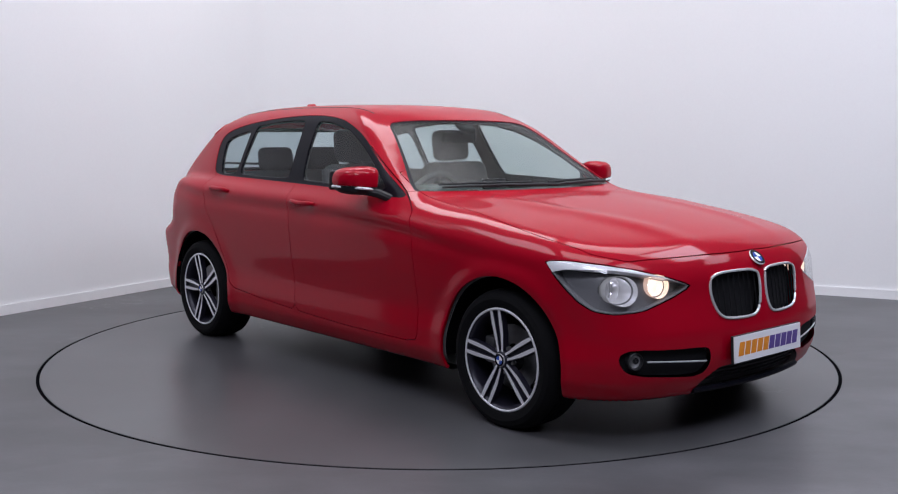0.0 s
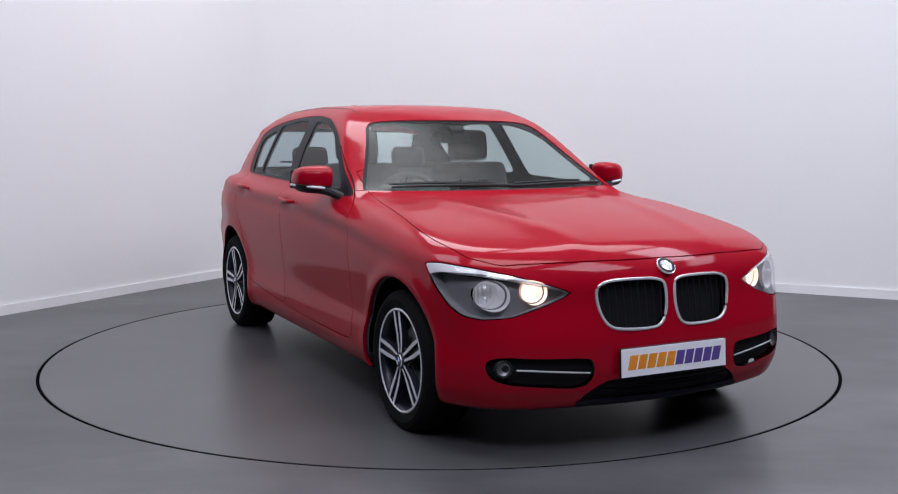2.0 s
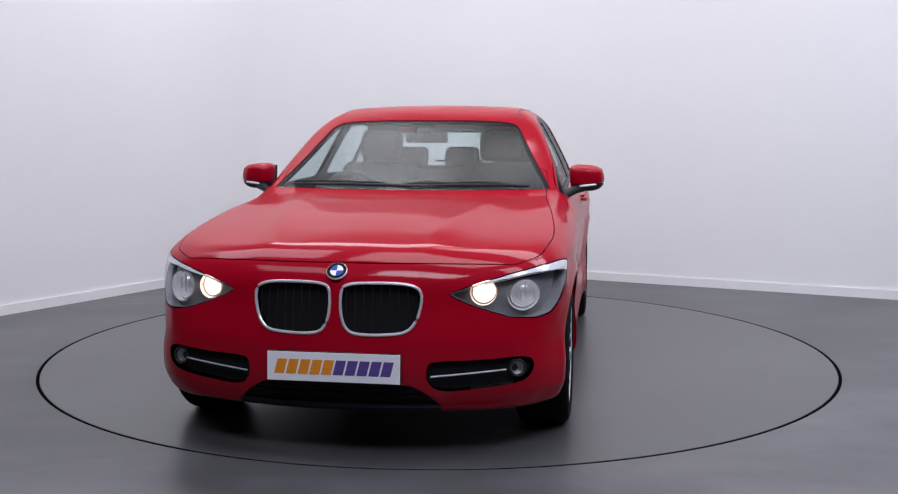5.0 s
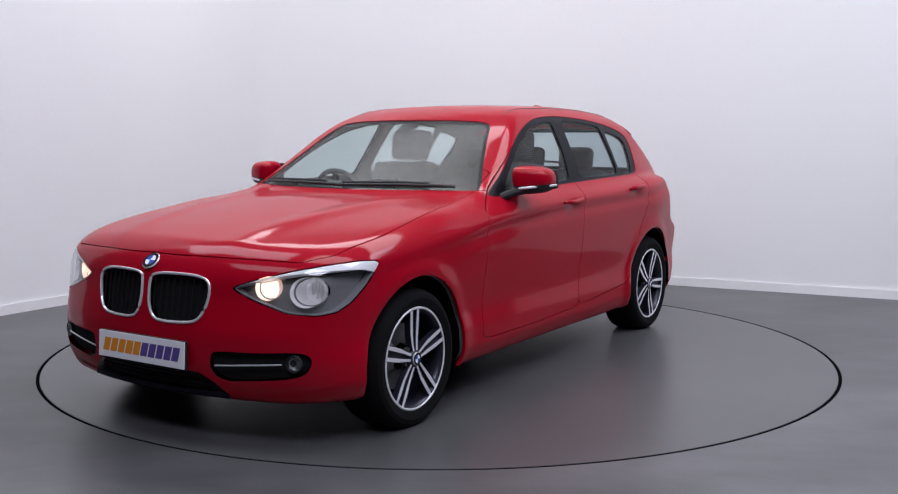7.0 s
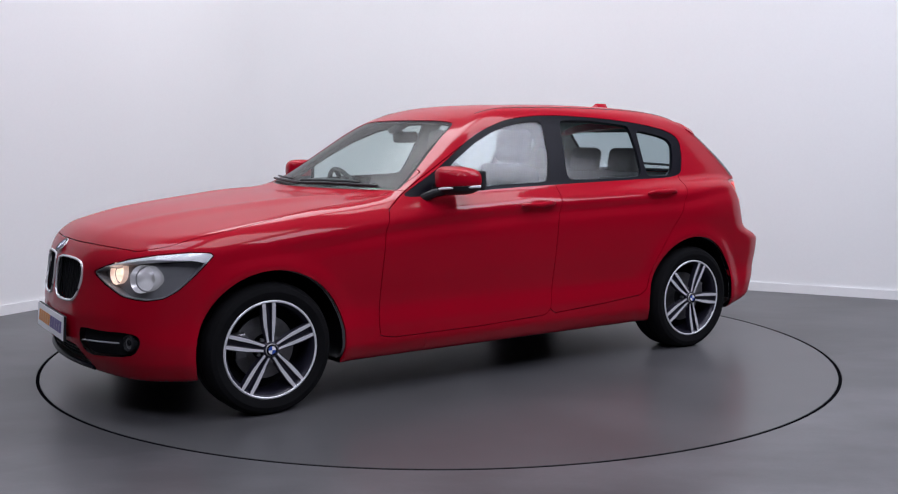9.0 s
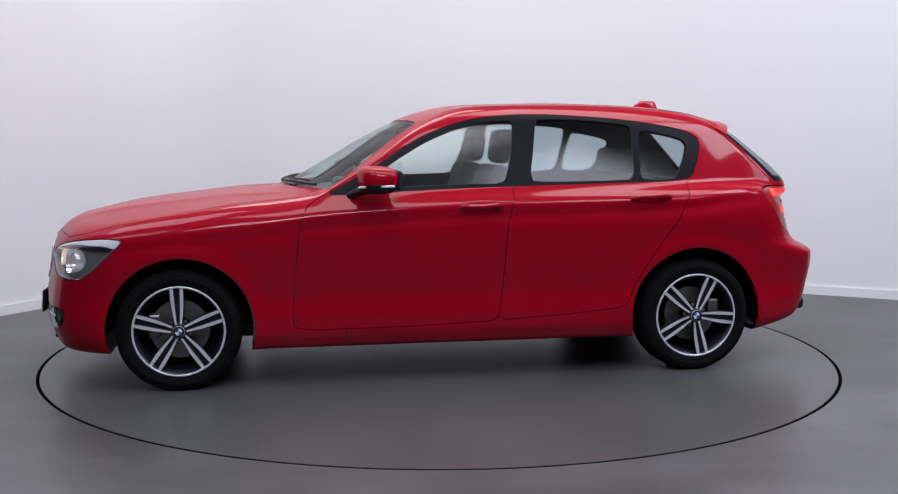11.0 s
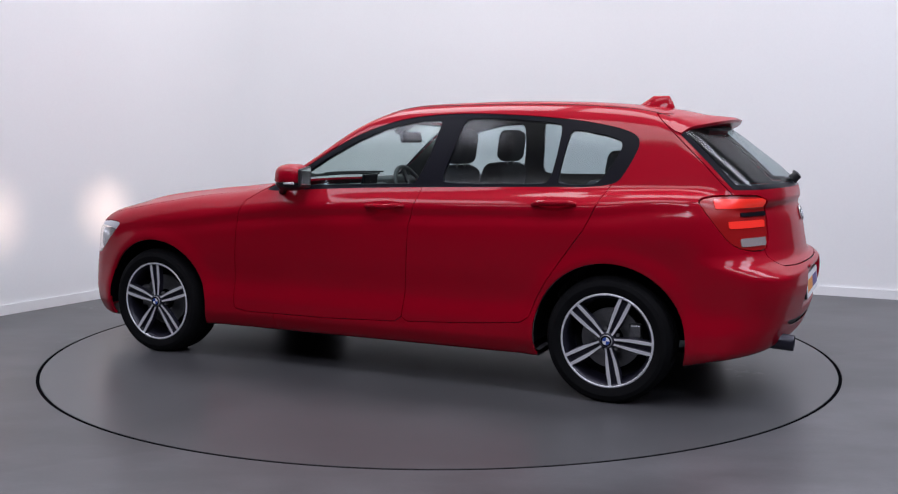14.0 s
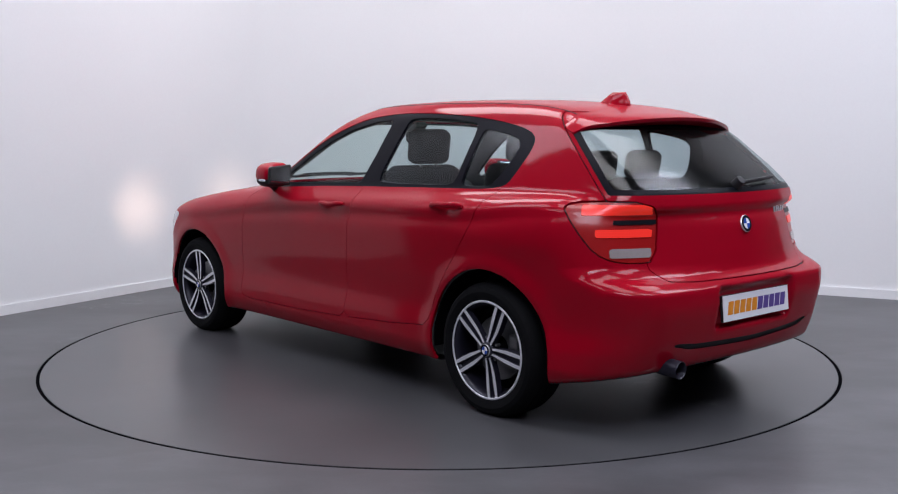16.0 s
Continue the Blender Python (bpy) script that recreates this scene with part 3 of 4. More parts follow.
# lamps: u runs along the lamp in plan, from its inner tip outward
HL_IN, HL_OUT = np.array([2.095, 0.435]), np.array([1.70, 0.835])
HL_DIR = (HL_OUT - HL_IN) / np.linalg.norm(HL_OUT - HL_IN)
HEAD = outline([(-0.012, 0.650), (0.10, 0.690), (0.22, 0.722), (0.36, 0.745), (0.50, 0.757), (0.595, 0.750), (0.525, 0.660), (0.46, 0.595), (0.40, 0.560), (0.32, 0.549), (0.20, 0.560), (0.08, 0.604)], 2, 0.12)
TL_F, TL_R = np.array([-1.655, 0.80]), np.array([-1.97, 0.585])
TL_DIR = (TL_R - TL_F) / np.linalg.norm(TL_R - TL_F)
TAIL = outline([(-0.01, 0.968), (0.10, 0.985), (0.36, 0.978), (0.375, 0.90), (0.372, 0.735), (0.30, 0.728), (0.20, 0.738), (0.13, 0.77), (0.07, 0.84), (0.01, 0.925)], 1)


def head_uv(x, y, z):
    return (x - HL_IN[0]) * HL_DIR[0] + (np.abs(y) - HL_IN[1]) * HL_DIR[1], z


def tail_uv(x, y, z):
    return (x - TL_F[0]) * TL_DIR[0] + (np.abs(y) - TL_F[1]) * TL_DIR[1], z


lamps = {}
for sgn in (1, -1):
    x, y, z = XYZ(shell)
    f = np.where((sgn * y > 0.3) & (x > 1.4), inside(HEAD, *head_uv(x, y, z)), 0.3)
    lamps["head", sgn], shell = cut(shell, f, 0.002)
    x, y, z = XYZ(shell)
    f = np.where((sgn * y > 0.3) & (x < -1.4), inside(TAIL, *tail_uv(x, y, z)), 0.3)
    lamps["tail", sgn], shell = cut(shell, f, 0.003)

# openings of the bumper
KIDNEY = outline([(0.020, 0.655), (0.035, 0.690), (0.18, 0.694), (0.29, 0.688), (0.332, 0.660), (0.320, 0.57), (0.285, 0.512), (0.22, 0.500), (0.09, 0.498), (0.045, 0.515), (0.022, 0.57)], 2)
INTAKE = outline([(0.352, 0.385), (0.375, 0.400), (0.56, 0.402), (0.70, 0.412), (0.752, 0.392), (0.742, 0.335), (0.70, 0.305), (0.55, 0.288), (0.39, 0.276), (0.348, 0.325)], 1)
LOWER = outline([(0.345, 0.275), (0.27, 0.314), (-0.27, 0.314), (-0.345, 0.275), (-0.40, 0.225), (-0.40, 0.15), (0.40, 0.15), (0.40, 0.225)], 1)
holes = {}
for sgn in (1, -1):
    for nm, poly in (("kidney", KIDNEY), ("intake", INTAKE)):
        x, y, z = XYZ(shell)
        holes[nm, sgn], shell = cut(shell, np.where(x > 1.5, inside(poly, sgn * y, z), 0.3), 0.0)
x, y, z = XYZ(shell)
holes["lower", 0], shell = cut(shell, np.where(x > 1.8, inside(LOWER, y, z), 0.3), 0.0)
DIFF = outline([(0.53, 0.385), (0.42, 0.362), (0.0, 0.352), (-0.42, 0.362), (-0.53, 0.385), (-0.51, 0.398), (-0.38, 0.386), (0.0, 0.377), (0.38, 0.386), (0.51, 0.398)], 1, 0.1)
x, y, z = XYZ(shell)
holes["strip", 0], shell = cut(shell, np.where(x < -1.7, inside(DIFF, y, z), 0.3), 0.0)

# panels between the shut lines
bonnet_w = spline((0.5, 0.70), (0.8, 0.712), (1.2, 0.762), (1.6, 0.795), (1.83, 0.765), (1.94, 0.69), (2.02, 0.58), (2.15, 0.44))
rest_cut("bonnet", lambda x, y, z: np.where(z > 0.66, np.maximum(np.maximum(np.abs(y) - bonnet_w(x), x - (2.096 - 0.30 * y * y)), 0.55 - x), 0.3), PAINT, "red sculpted bonnet", gap=0.002)
FRONT_DOOR = outline([(0.735, 0.950), (0.81, 0.90), (0.845, 0.80), (0.868, 0.60), (0.885, 0.35), (0.878, 0.300), (0.80, 0.286), (0.3, 0.288), (-0.13, 0.303), (-0.168, 0.33), (-0.185, 0.45), (-0.212, 0.80), (-0.250, 0.945), (-0.262, 1.20), (0.3, 1.20)])
REAR_DOOR = outline([(-0.262, 1.20), (-0.250, 0.945), (-0.212, 0.80), (-0.185, 0.45), (-0.168, 0.33), (-0.20, 0.308), (-0.55, 0.328), (-0.82, 0.352), (-0.868, 0.385), (-0.90, 0.47), (-0.95, 0.56), (-1.03, 0.675), (-1.135, 0.815), (-1.19, 0.93), (-1.235, 1.04), (-1.20, 1.20)])
for sgn, hand in ((1, "left"), (-1, "right")):
    for nm, poly in (("front_door", FRONT_DOOR), ("rear_door", REAR_DOOR)):
        rest_cut(nm, lambda x, y, z: on_side(inside(poly, x, z), y, sgn), PAINT, "red painted door", gap=0.002)
TAILGATE = outline([(0.62, 1.345), (0.625, 1.20), (0.672, 1.02), (0.605, 0.985), (0.59, 0.80), (0.575, 0.70), (0.53, 0.655), (0.40, 0.648), (-0.40, 0.648), (-0.53, 0.655), (-0.575, 0.70), (-0.59, 0.80), (-0.605, 0.985), (-0.672, 1.02), (-0.625, 1.20), (-0.62, 1.345)])
rest_cut("tailgate", lambda x, y, z: np.where(x < -1.3, np.where(z > 0.985, np.maximum(np.maximum((x - hatch_edge(z)) * 0.7 - 0.016, z - 1.36), np.abs(y) - 0.80), inside(TAILGATE, y, z)), 0.3), PAINT, "red tailgate", gap=0.002)
rest_cut("front_bumper", lambda x, y, z: np.where(x > 1.3, np.maximum(1.725 - 0.25 * (z - 0.55) - x, z - 0.705), 0.3), PAINT, "red front bumper", gap=0.0, lip=False)
rest_cut("rear_bumper", lambda x, y, z: np.where(x < -1.3, np.maximum(x + 1.60, z - 0.655 - 0.10 * np.clip(-x - 1.6, 0, 0.2)), 0.3), PAINT, "red rear bumper", gap=0.0, lip=False)
for sgn in (1, -1):
    rest_cut("front_wing", lambda x, y, z: np.where(sgn * y > 0.3, np.maximum(0.62 - x, z - 0.985), 0.3), PAINT, "red front wing", gap=0.001)
panel("body_shell", shell, PAINT, car, "red roof, pillars and sills")

# inner lining, dark, a little within the body
lining = isosurface(lambda x, y, z: body_field(x, y, z) + 0.022, (-2.24, -1.0, 0.10), (2.30, 1.0, 1.50), 0.035)
x, y, z = XYZ(lining)
for f in (lambda x, y, z: np.where(np.abs(y) > 0.35, np.minimum(np.minimum(inside(FRONT_PANE, x, z), inside(REAR_PANE, x, z)), inside(QUARTER_PANE, x, z)), 0.3),
          lambda x, y, z: np.where((x > 0) & (z > 0.94), inside(SCREEN * np.array([0.95, 1.0]), y, z), 0.3),
          lambda x, y, z: hatch_f(x, y, z, -0.004),
          lambda x, y, z: np.where(np.abs(y) > 0.45, np.minimum(np.hypot(x - AXLE_F, z - HUB_Z) - 0.36, np.hypot(x - AXLE_R, z - HUB_Z) - 0.365), 0.3),
          lambda x, y, z: np.where((x > 1.2) & (np.abs(y) > 0.3), inside(HEAD, *head_uv(x, y, z)), 0.3),
          lambda x, y, z: np.where((x < -1.2) & (np.abs(y) > 0.3), inside(TAIL, *tail_uv(x, y, z)), 0.3),
          lambda x, y, z: 1.72 - x):
    x, y, z = XYZ(lining)
    _, lining = cut(lining, f(x, y, z), 0.0)
link_mesh("cabin_lining", lining[0], lining[1], CABIN, car, "dark cabin lining")


# ---------------------------------------------------------------- car details
def find(axis, sign, fixed, start, end):
    """The body's outer skin met from outside along one axis; fixed holds the two other coordinates in order."""
    a, b = start, end
    steps = np.linspace(a, b, 160)
    pts = np.zeros((160, 3))
    others = [i for i in range(3) if i != axis]
    pts[:, axis] = steps
    for i, v in zip(others, fixed):
        pts[:, i] = v
    v = body_field(*pts.T)
    k = int(np.argmax(v < 0))
    lo, hi = steps[max(k - 1, 0)], steps[k]
    for _ in range(20):
        m = (lo + hi) / 2
        pts[0, axis] = m
        if body_field(*pts[:1].T)[0] < 0:
            hi = m
        else:
            lo = m
    p = pts[0].copy()
    p[axis] = hi
    n = offset_normals(p[None])[0]
    return Vector(p), Vector(n)


def on_front(y, z):
    return find(0, 1, (y, z), 2.35, 1.0)


def on_rear(y, z):
    return find(0, -1, (y, z), -2.35, -1.0)


def on_flank(x, z, sgn):
    return find(1, sgn, (x, z), 1.1 * sgn, 0.2 * sgn)


def on_roof(x, y):
    return find(2, 1, (x, y), 1.6, 0.5)


def frame_at(p, n, up=(0, 0, 1)):
    """A pose at p whose z looks along n and whose y is as upright as can be."""
    n = n.normalized()
    u = Vector(up) - n * n.dot(Vector(up))
    u.normalize()
    r = u.cross(n)
    return Matrix(((r.x, u.x, n.x, p.x), (r.y, u.y, n.y, p.y), (r.z, u.z, n.z, p.z), (0, 0, 0, 1)))


def roundel(p, n, radius, parent, name="roundel"):
    m = frame_at(p, n)
    ring = part(name, lathe([(0, 0.0), (radius, 0), (radius, 0.004), (radius * 0.96, 0.006), (0, 0.006)], m, 32), CHROME, parent, "round chrome-edged badge", True)
    part("badge_ring", lathe([(radius * 0.64, 0.0062), (radius * 0.64, 0.0075), (radius * 0.92, 0.0075), (radius * 0.90, 0.0062)], m, 32), BLACK_GLOSS, ring)
    for k in range(4):
        bm = bmesh.new()
        c = bm.verts.new((0, 0, 0.0072))
        arc = [bm.verts.new((radius * 0.62 * math.cos(q), radius * 0.62 * math.sin(q), 0.0072)) for q in (math.pi / 2 * (k + j / 8) for j in range(9))]
        for a, b in zip(arc, arc[1:]):
            bm.faces.new((c, a, b))
        bmesh.ops.transform(bm, matrix=m, verts=bm.verts[:])
        part("badge_quarter", bm, BLUE if k % 2 else WHITE, ring)
    return ring


# wheels
def build_wheel(ax, sgn, phase):
    # wheel space: z outward along the axle, x to the front for one side and to the rear for the other
    y = 0.864 * sgn
    m = Matrix(((-sgn, 0, 0, ax), (0, 0, sgn, y), (0, 1, 0, HUB_Z), (0, 0, 0, 1)))
    T = lambda bm: (bmesh.ops.transform(bm, matrix=m, verts=bm.verts[:]), bm)[1]
    rim = part("wheel", T(lathe([(0.207, -0.014), (0.217, -0.004), (0.2225, -0.002), (0.2255, -0.008), (0.2255, -0.03), (0.212, -0.04), (0.205, -0.06), (0.195, -0.19), (0.19, -0.19), (0.198, -0.06), (0.200, -0.03), (0.207, -0.014)], None, 72)), ALLOY_DARK, car, "alloy wheel with five double spokes", True, 30)
    part("rim_lip", T(lathe([(0.2145, -0.0035), (0.2165, -0.0005), (0.2225, 0.0), (0.2262, -0.005), (0.2225, -0.008)], None, 72)), ALLOY, rim, "polished rim edge", True, 60)
    part("tyre", T(lathe([(0.222, -0.010), (0.228, -0.001), (0.236, 0.002), (0.262, 0.008), (0.282, 0.002), (0.296, -0.014), (0.3035, -0.035), (0.3055, -0.06), (0.302, -0.062), (0.302, -0.070), (0.3055, -0.072), (0.306, -0.105), (0.302, -0.107), (0.302, -0.115), (0.306, -0.117), (0.3055, -0.160), (0.3035, -0.185), (0.296, -0.206), (0.262, -0.224), (0.222, -0.205)], None, 96)), RUBBER, rim, "black low-profile tyre", True, 25)
    part("barrel_back", T(lathe([(0, -0.13), (0.195, -0.13), (0.195, -0.135), (0, -0.135)], None, 40)), LINER, rim)
    part("brake_disc", T(lathe([(0.06, -0.085), (0.145, -0.085), (0.145, -0.10), (0.06, -0.10)], None, 48)), STEEL, rim, "steel brake disc", True)
    cal = box(0.06, 0.12, 0.05, pose(-0.12 if ax > 0 else 0.12, 0.02, -0.075), 0.012)
    part("brake_caliper", T(cal), STEEL, rim)
    for k in range(5):
        a = radians(phase + 72 * k)
        dark, face = bmesh.new(), bmesh.new()
        for s in (-1, 1):
            # one bar of the pair, in its own plane: r outward, w across
            rs = [0.030, 0.065, 0.11, 0.16, 0.2175]
            cs = [0.0110, 0.0150, 0.0200, 0.0225, 0.0240]
            hw = [0.0050, 0.0056, 0.0078, 0.0088, 0.0075]
            zt = [-0.006, -0.0085, -0.009, -0.006, -0.0035]
            for bm, dz, grow in ((dark, -0.0012, 0.0030), (face, 0.0, 0.0)):
                prev = None
                for r, c, h, zz in zip(rs, cs, hw, zt):
                    row = []
                    for w, z in ((c * s - h - grow, zz - 0.030), (c * s - h - grow, zz + dz), (c * s + h + grow, zz + dz), (c * s + h + grow, zz - 0.030)):
                        if bm is face and z < zz + dz:
                            z = zz - 0.003
                        q = Vector((r * math.cos(a) - w * math.sin(a), r * math.sin(a) + w * math.cos(a), z))
                        row.append(bm.verts.new(q))
                    if prev:
                        for i in range(4):
                            bm.faces.new((prev[i], prev[(i + 1) % 4], row[(i + 1) % 4], row[i]))
                    prev = row
        bmesh.ops.recalc_face_normals(dark, faces=dark.faces[:])
        bmesh.ops.recalc_face_normals(face, faces=face.faces[:])
        # web between the two bars
        pts = [(0.03, -0.012), (0.07, -0.014), (0.2175, -0.026), (0.2175, 0.026), (0.07, 0.014), (0.03, 0.012)]
        vs = [dark.verts.new((r * math.cos(a) - w * math.sin(a), r * math.sin(a) + w * math.cos(a), -0.020)) for r, w in pts]
        dark.faces.new(vs)
        part("spoke", T(dark), ALLOY_DARK, rim, "graphite double spoke")
        part("spoke_face", T(face), ALLOY, rim, "machined bright spoke face")
    part("hub", T(lathe([(0.044, -0.03), (0.041, -0.010), (0.034, -0.003), (0.0, -0.002)], None, 40)), ALLOY_DARK, rim, "", True)
    for k in range(5):
        a = radians(phase + 36 + 72 * k)
        part("wheel_bolt", T(lathe([(0.0, -0.0), (0.008, 0), (0.008, -0.02)], pose(0.056 * math.cos(a), 0.056 * math.sin(a), -0.018), 10)), STEEL, rim)
    cap = frame_at(m @ Vector((0, 0, -0.002)), Vector((0, sgn, 0)))
    roundel(cap.translation, Vector((0, sgn, 0)), 0.029, rim, "hub_cap")
    # housing over the wheel
    bm = bmesh.new()
    R = 0.366
    rows = []
    for yy in (0.852, 0.50):
        rows.append([bm.verts.new((ax + R * math.cos(q), sgn * yy, HUB_Z + R * math.sin(q))) for q in (radians(-6 + 192 * i / 28) for i in range(29))])
    for i in range(28):
        bm.faces.new((rows[0][i], rows[0][i + 1], rows[1][i + 1], rows[1][i]))
    bm.faces.new(rows[1])
    part("wheel_housing", bm, HOUSING, car, "black wheel housing", True)


build_wheel(AXLE_F, 1, 92)
build_wheel(AXLE_R, 1, 66)
build_wheel(AXLE_F, -1, 100)
build_wheel(AXLE_R, -1, 105)

# headlights
LAMP_GREY = material("lamp_housing_grey", (0.22, 0.22, 0.235), 0.35, 0.2, 0.1)
for sgn in (1, -1):
    piece = lamps["head", sgn]
    lens = panel("headlight", piece, CLEAR, car, "clear swept-back headlight, lit", lip=False)
    lens.visible_shadow = False
    V, T = piece
    u, v = head_uv(*V.T)
    brow_line = spline((-0.01, 0.652), (0.10, 0.683), (0.22, 0.708), (0.36, 0.725), (0.50, 0.722), (0.60, 0.69))
    brow, bowl = cut((V, T), brow_line(u) - v, 0.0)
    panel("lamp_brow", brow, WHITE, lens, "bright silver brow along the top", shift=-0.003, lip=True, depth=0.03)
    sockets = []
    for yy, zz, rad, lit in ((0.702, 0.638, 0.054, False), (0.553, 0.652, 0.045, True)):
        p, n = on_front(sgn * yy, zz)
        eye = p - Vector((0.075 if lit else 0.095, 0, 0))
        sockets.append((eye, rad, lit))
        d = bowl[0] - offset_normals(bowl[0]) * 0.05 - np.array(eye)
        _, bowl = cut(bowl, np.hypot(d[:, 1], d[:, 2]) - rad * 0.97, 0.0)
    panel("lamp_housing", bowl, LAMP_GREY, lens, "grey lamp housing", shift=-0.05, lip=False)
    rim_band, _ = cut((V, T), -0.006 - inside(HEAD, u, v), 0.0)
    panel("lamp_surround", rim_band, LAMP_GREY, lens, "grey surround of the lamp", shift=-0.004, depth=0.055)
    for eye, rad, lit in sockets:
        m = frame_at(eye, Vector((1, 0, 0)))
        r = rad
        # both bowls emit a little, in place of reflected light
        refl = part("reflector", lathe([(r, 0.002), (r * 0.96, 0.002), (r * 0.86, -0.012), (r * 0.55, -0.035), (0.010 if lit else 0.0, -0.045)], m, 40), LAMP_SOFT if lit else REFLECTOR_GLOW, lens, "lit round reflector" if lit else "round chrome reflector with a faint put-in glow", True, 50)
        # the socket's wall runs forward to the slanted housing
        sock = bmesh.new()
        back, front = [], []
        for q in (2 * math.pi * k / 36 for k in range(36)):
            yy, zz = eye.y + r * math.cos(q), eye.z + r * math.sin(q)
            p, _ = on_front(yy, zz)
            back.append(sock.verts.new((eye.x, yy, zz)))
            front.append(sock.verts.new((max(eye.x + 0.002, p.x - 0.030), eye.y + 1.12 * r * math.cos(q), eye.z + 1.12 * r * math.sin(q))))
        for k in range(36):
            sock.faces.new((back[k], back[(k + 1) % 36], front[(k + 1) % 36], front[k]))
        # the wall emits too, standing in for lamp light falling on it
        part("bezel", sock, LAMP_SOFT if lit else REFLECTOR_GLOW, lens, "socket wall with a put-in glow", True, 60)
        if lit:
            part("bulb", lathe([(0.0085, 0.002), (r * 0.40, 0.001), (r * 0.70, -0.010), (r * 0.75, -0.030)], m, 32), LAMP, lens, "glowing warm bulb lens", True)
            # the filament lies deep in a narrow tube, so that its light leaves as a narrow beam
            ahead = frame_at(Vector(m.translation) + Vector((0.004, 0, 0)), Vector((1, -0.11 if sgn > 0 else 0, 0.02)))
            part("lamp_tube", lathe([(0.0085, 0.0), (0.0085, -0.052), (0.0, -0.054)], ahead, 24), LAMP, lens, "", True)
            part("filament", lathe([(0.0, -0.050), (0.0065, -0.050)], ahead, 16), BEAM, lens, "glowing filament")
        else:
            for k in range(-2, 3):
                part("reflector_rib", box(0.003, r * 1.5, 0.01, m @ pose(k * r * 0.34, 0, -0.02), 0.001), CHROME, lens)

# tail lamps
for sgn in (1, -1):
    piece = lamps["tail", sgn]
    V, T = piece
    body = panel("tail_lamp", piece, RED_LENS, car, "red wrap-around tail lamp", shift=-0.004)

    def band(name, lo, hi, u0, u1, mat, label, lift):
        Vb, Tb = piece
        ub, vb = tail_uv(*Vb.T)
        f = np.maximum(np.maximum(lo - vb, vb - hi), np.maximum(u0 - ub, ub - u1))
        b, _ = cut((Vb, Tb), f, 0.0)
        if len(b[1]):
            panel(name, b, mat, body, label, shift=lift, depth=0.006)
    band("lamp_bar", 0.925, 0.968, 0.07, 0.355, RED_LAMP, "brighter red light bar", 0.0)
    band("lamp_bar", 0.835, 0.868, 0.13, 0.355, RED_LAMP, "brighter red light bar", 0.0)
    band("lamp_divider", 0.885, 0.905, 0.20, 0.37, BLACK_GLOSS, "dark divider", 0.0005)
    band("reversing_lamp", 0.752, 0.790, 0.19, 0.355, WHITE_LENS, "clear reversing lamp", 0.0005)

# kidney grilles
for sgn in (1, -1):
    V, T = holes["kidney", sgn]
    g = panel("grille", (V, T), LINER, car, "black radiator grille in a chrome frame", shift=-0.05, lip=False)
    pts = []
    for yy, zz in KIDNEY:
        p, n = on_front(sgn * yy, zz)
        pts.append(p + n * 0.002)
    part("grille_frame", tube(pts, 0.0060, 8, True), CHROME, g, "chrome frame", True)
    side = panel("grille_mouth", (V, T), LINER, g, shift=-0.03, lip=False)
    for k in range(9):
        yy = 0.040 + k * 0.0335
        col = [v for v in KIDNEY if abs(v[0] - yy) < 0.02]
        hi, lo = max(v[1] for v in col), min(v[1] for v in col)
        a, n = on_front(sgn * yy, hi)
        b, _ = on_front(sgn * yy, lo)
        mid_, _ = on_front(sgn * yy, (hi + lo) / 2)
        part("slat", tube([a - n * 0.010, mid_ - n * 0.008, b - n * 0.012], 0.0036, 6), LINER, g, "", True)

# lower intakes, fog lamps and bright strips
for sgn in (1, -1):
    it = panel("bumper_intake", holes["intake", sgn], LINER, car, "black bumper intake with fog lamp", shift=-0.025, lip=False)
    p, n = on_front(sgn * 0.692, 0.362)
    m = frame_at(p - n * 0.012, (n + Vector((0.8, 0, 0))).normalized())
    fog = part("fog_lamp", lathe([(0.036, -0.03), (0.036, 0.002), (0.032, 0.005), (0.030, -0.002), (0.02, -0.014), (0.0, -0.02)], m, 32), BLACK, it, "round fog lamp", True, 40)
    part("fog_reflector", lathe([(0.026, -0.006), (0.016, -0.012), (0.0, -0.016)], m, 24), STEEL, fog, "", True)
    part("fog_lens", lathe([(0.030, 0.003), (0.0, 0.007)], m, 32), CLEAR, fog, "", True)
    line = []
    for k in range(9):
        t = k / 8
        p, n = on_front(sgn * (0.648 - 0.283 * t), 0.360 - 0.022 * t)
        line.append(p - n * 0.006)
    part("bright_strip", tube(line, 0.0036, 8), SILVER, it, "thin silver strip", True)
low = panel("lower_grille", holes["lower", 0], BLACK, car, "black lower grille", shift=-0.03, lip=False)
lipline = []
for k in range(17):
    t = k / 8 - 1
    p, n = on_front(0.40 * t, 0.212)
    lipline.append(p + Vector((0.0, 0, 0.0)))
part("chin_lip", tube(lipline, 0.012, 8), BLACK_GLOSS, low, "gloss black chin lip", True)
for k in range(3):
    line = []
    for j in range(9):
        p, n = on_front(0.34 * (j / 4 - 1), 0.245 + 0.020 * k)
        line.append(p - n * 0.02)
    part("slat", tube(line, 0.004, 6), LINER, low, "", True)
panel("rear_strip", holes["strip", 0], BLACK, car, "black rear bumper strip", shift=-0.006)

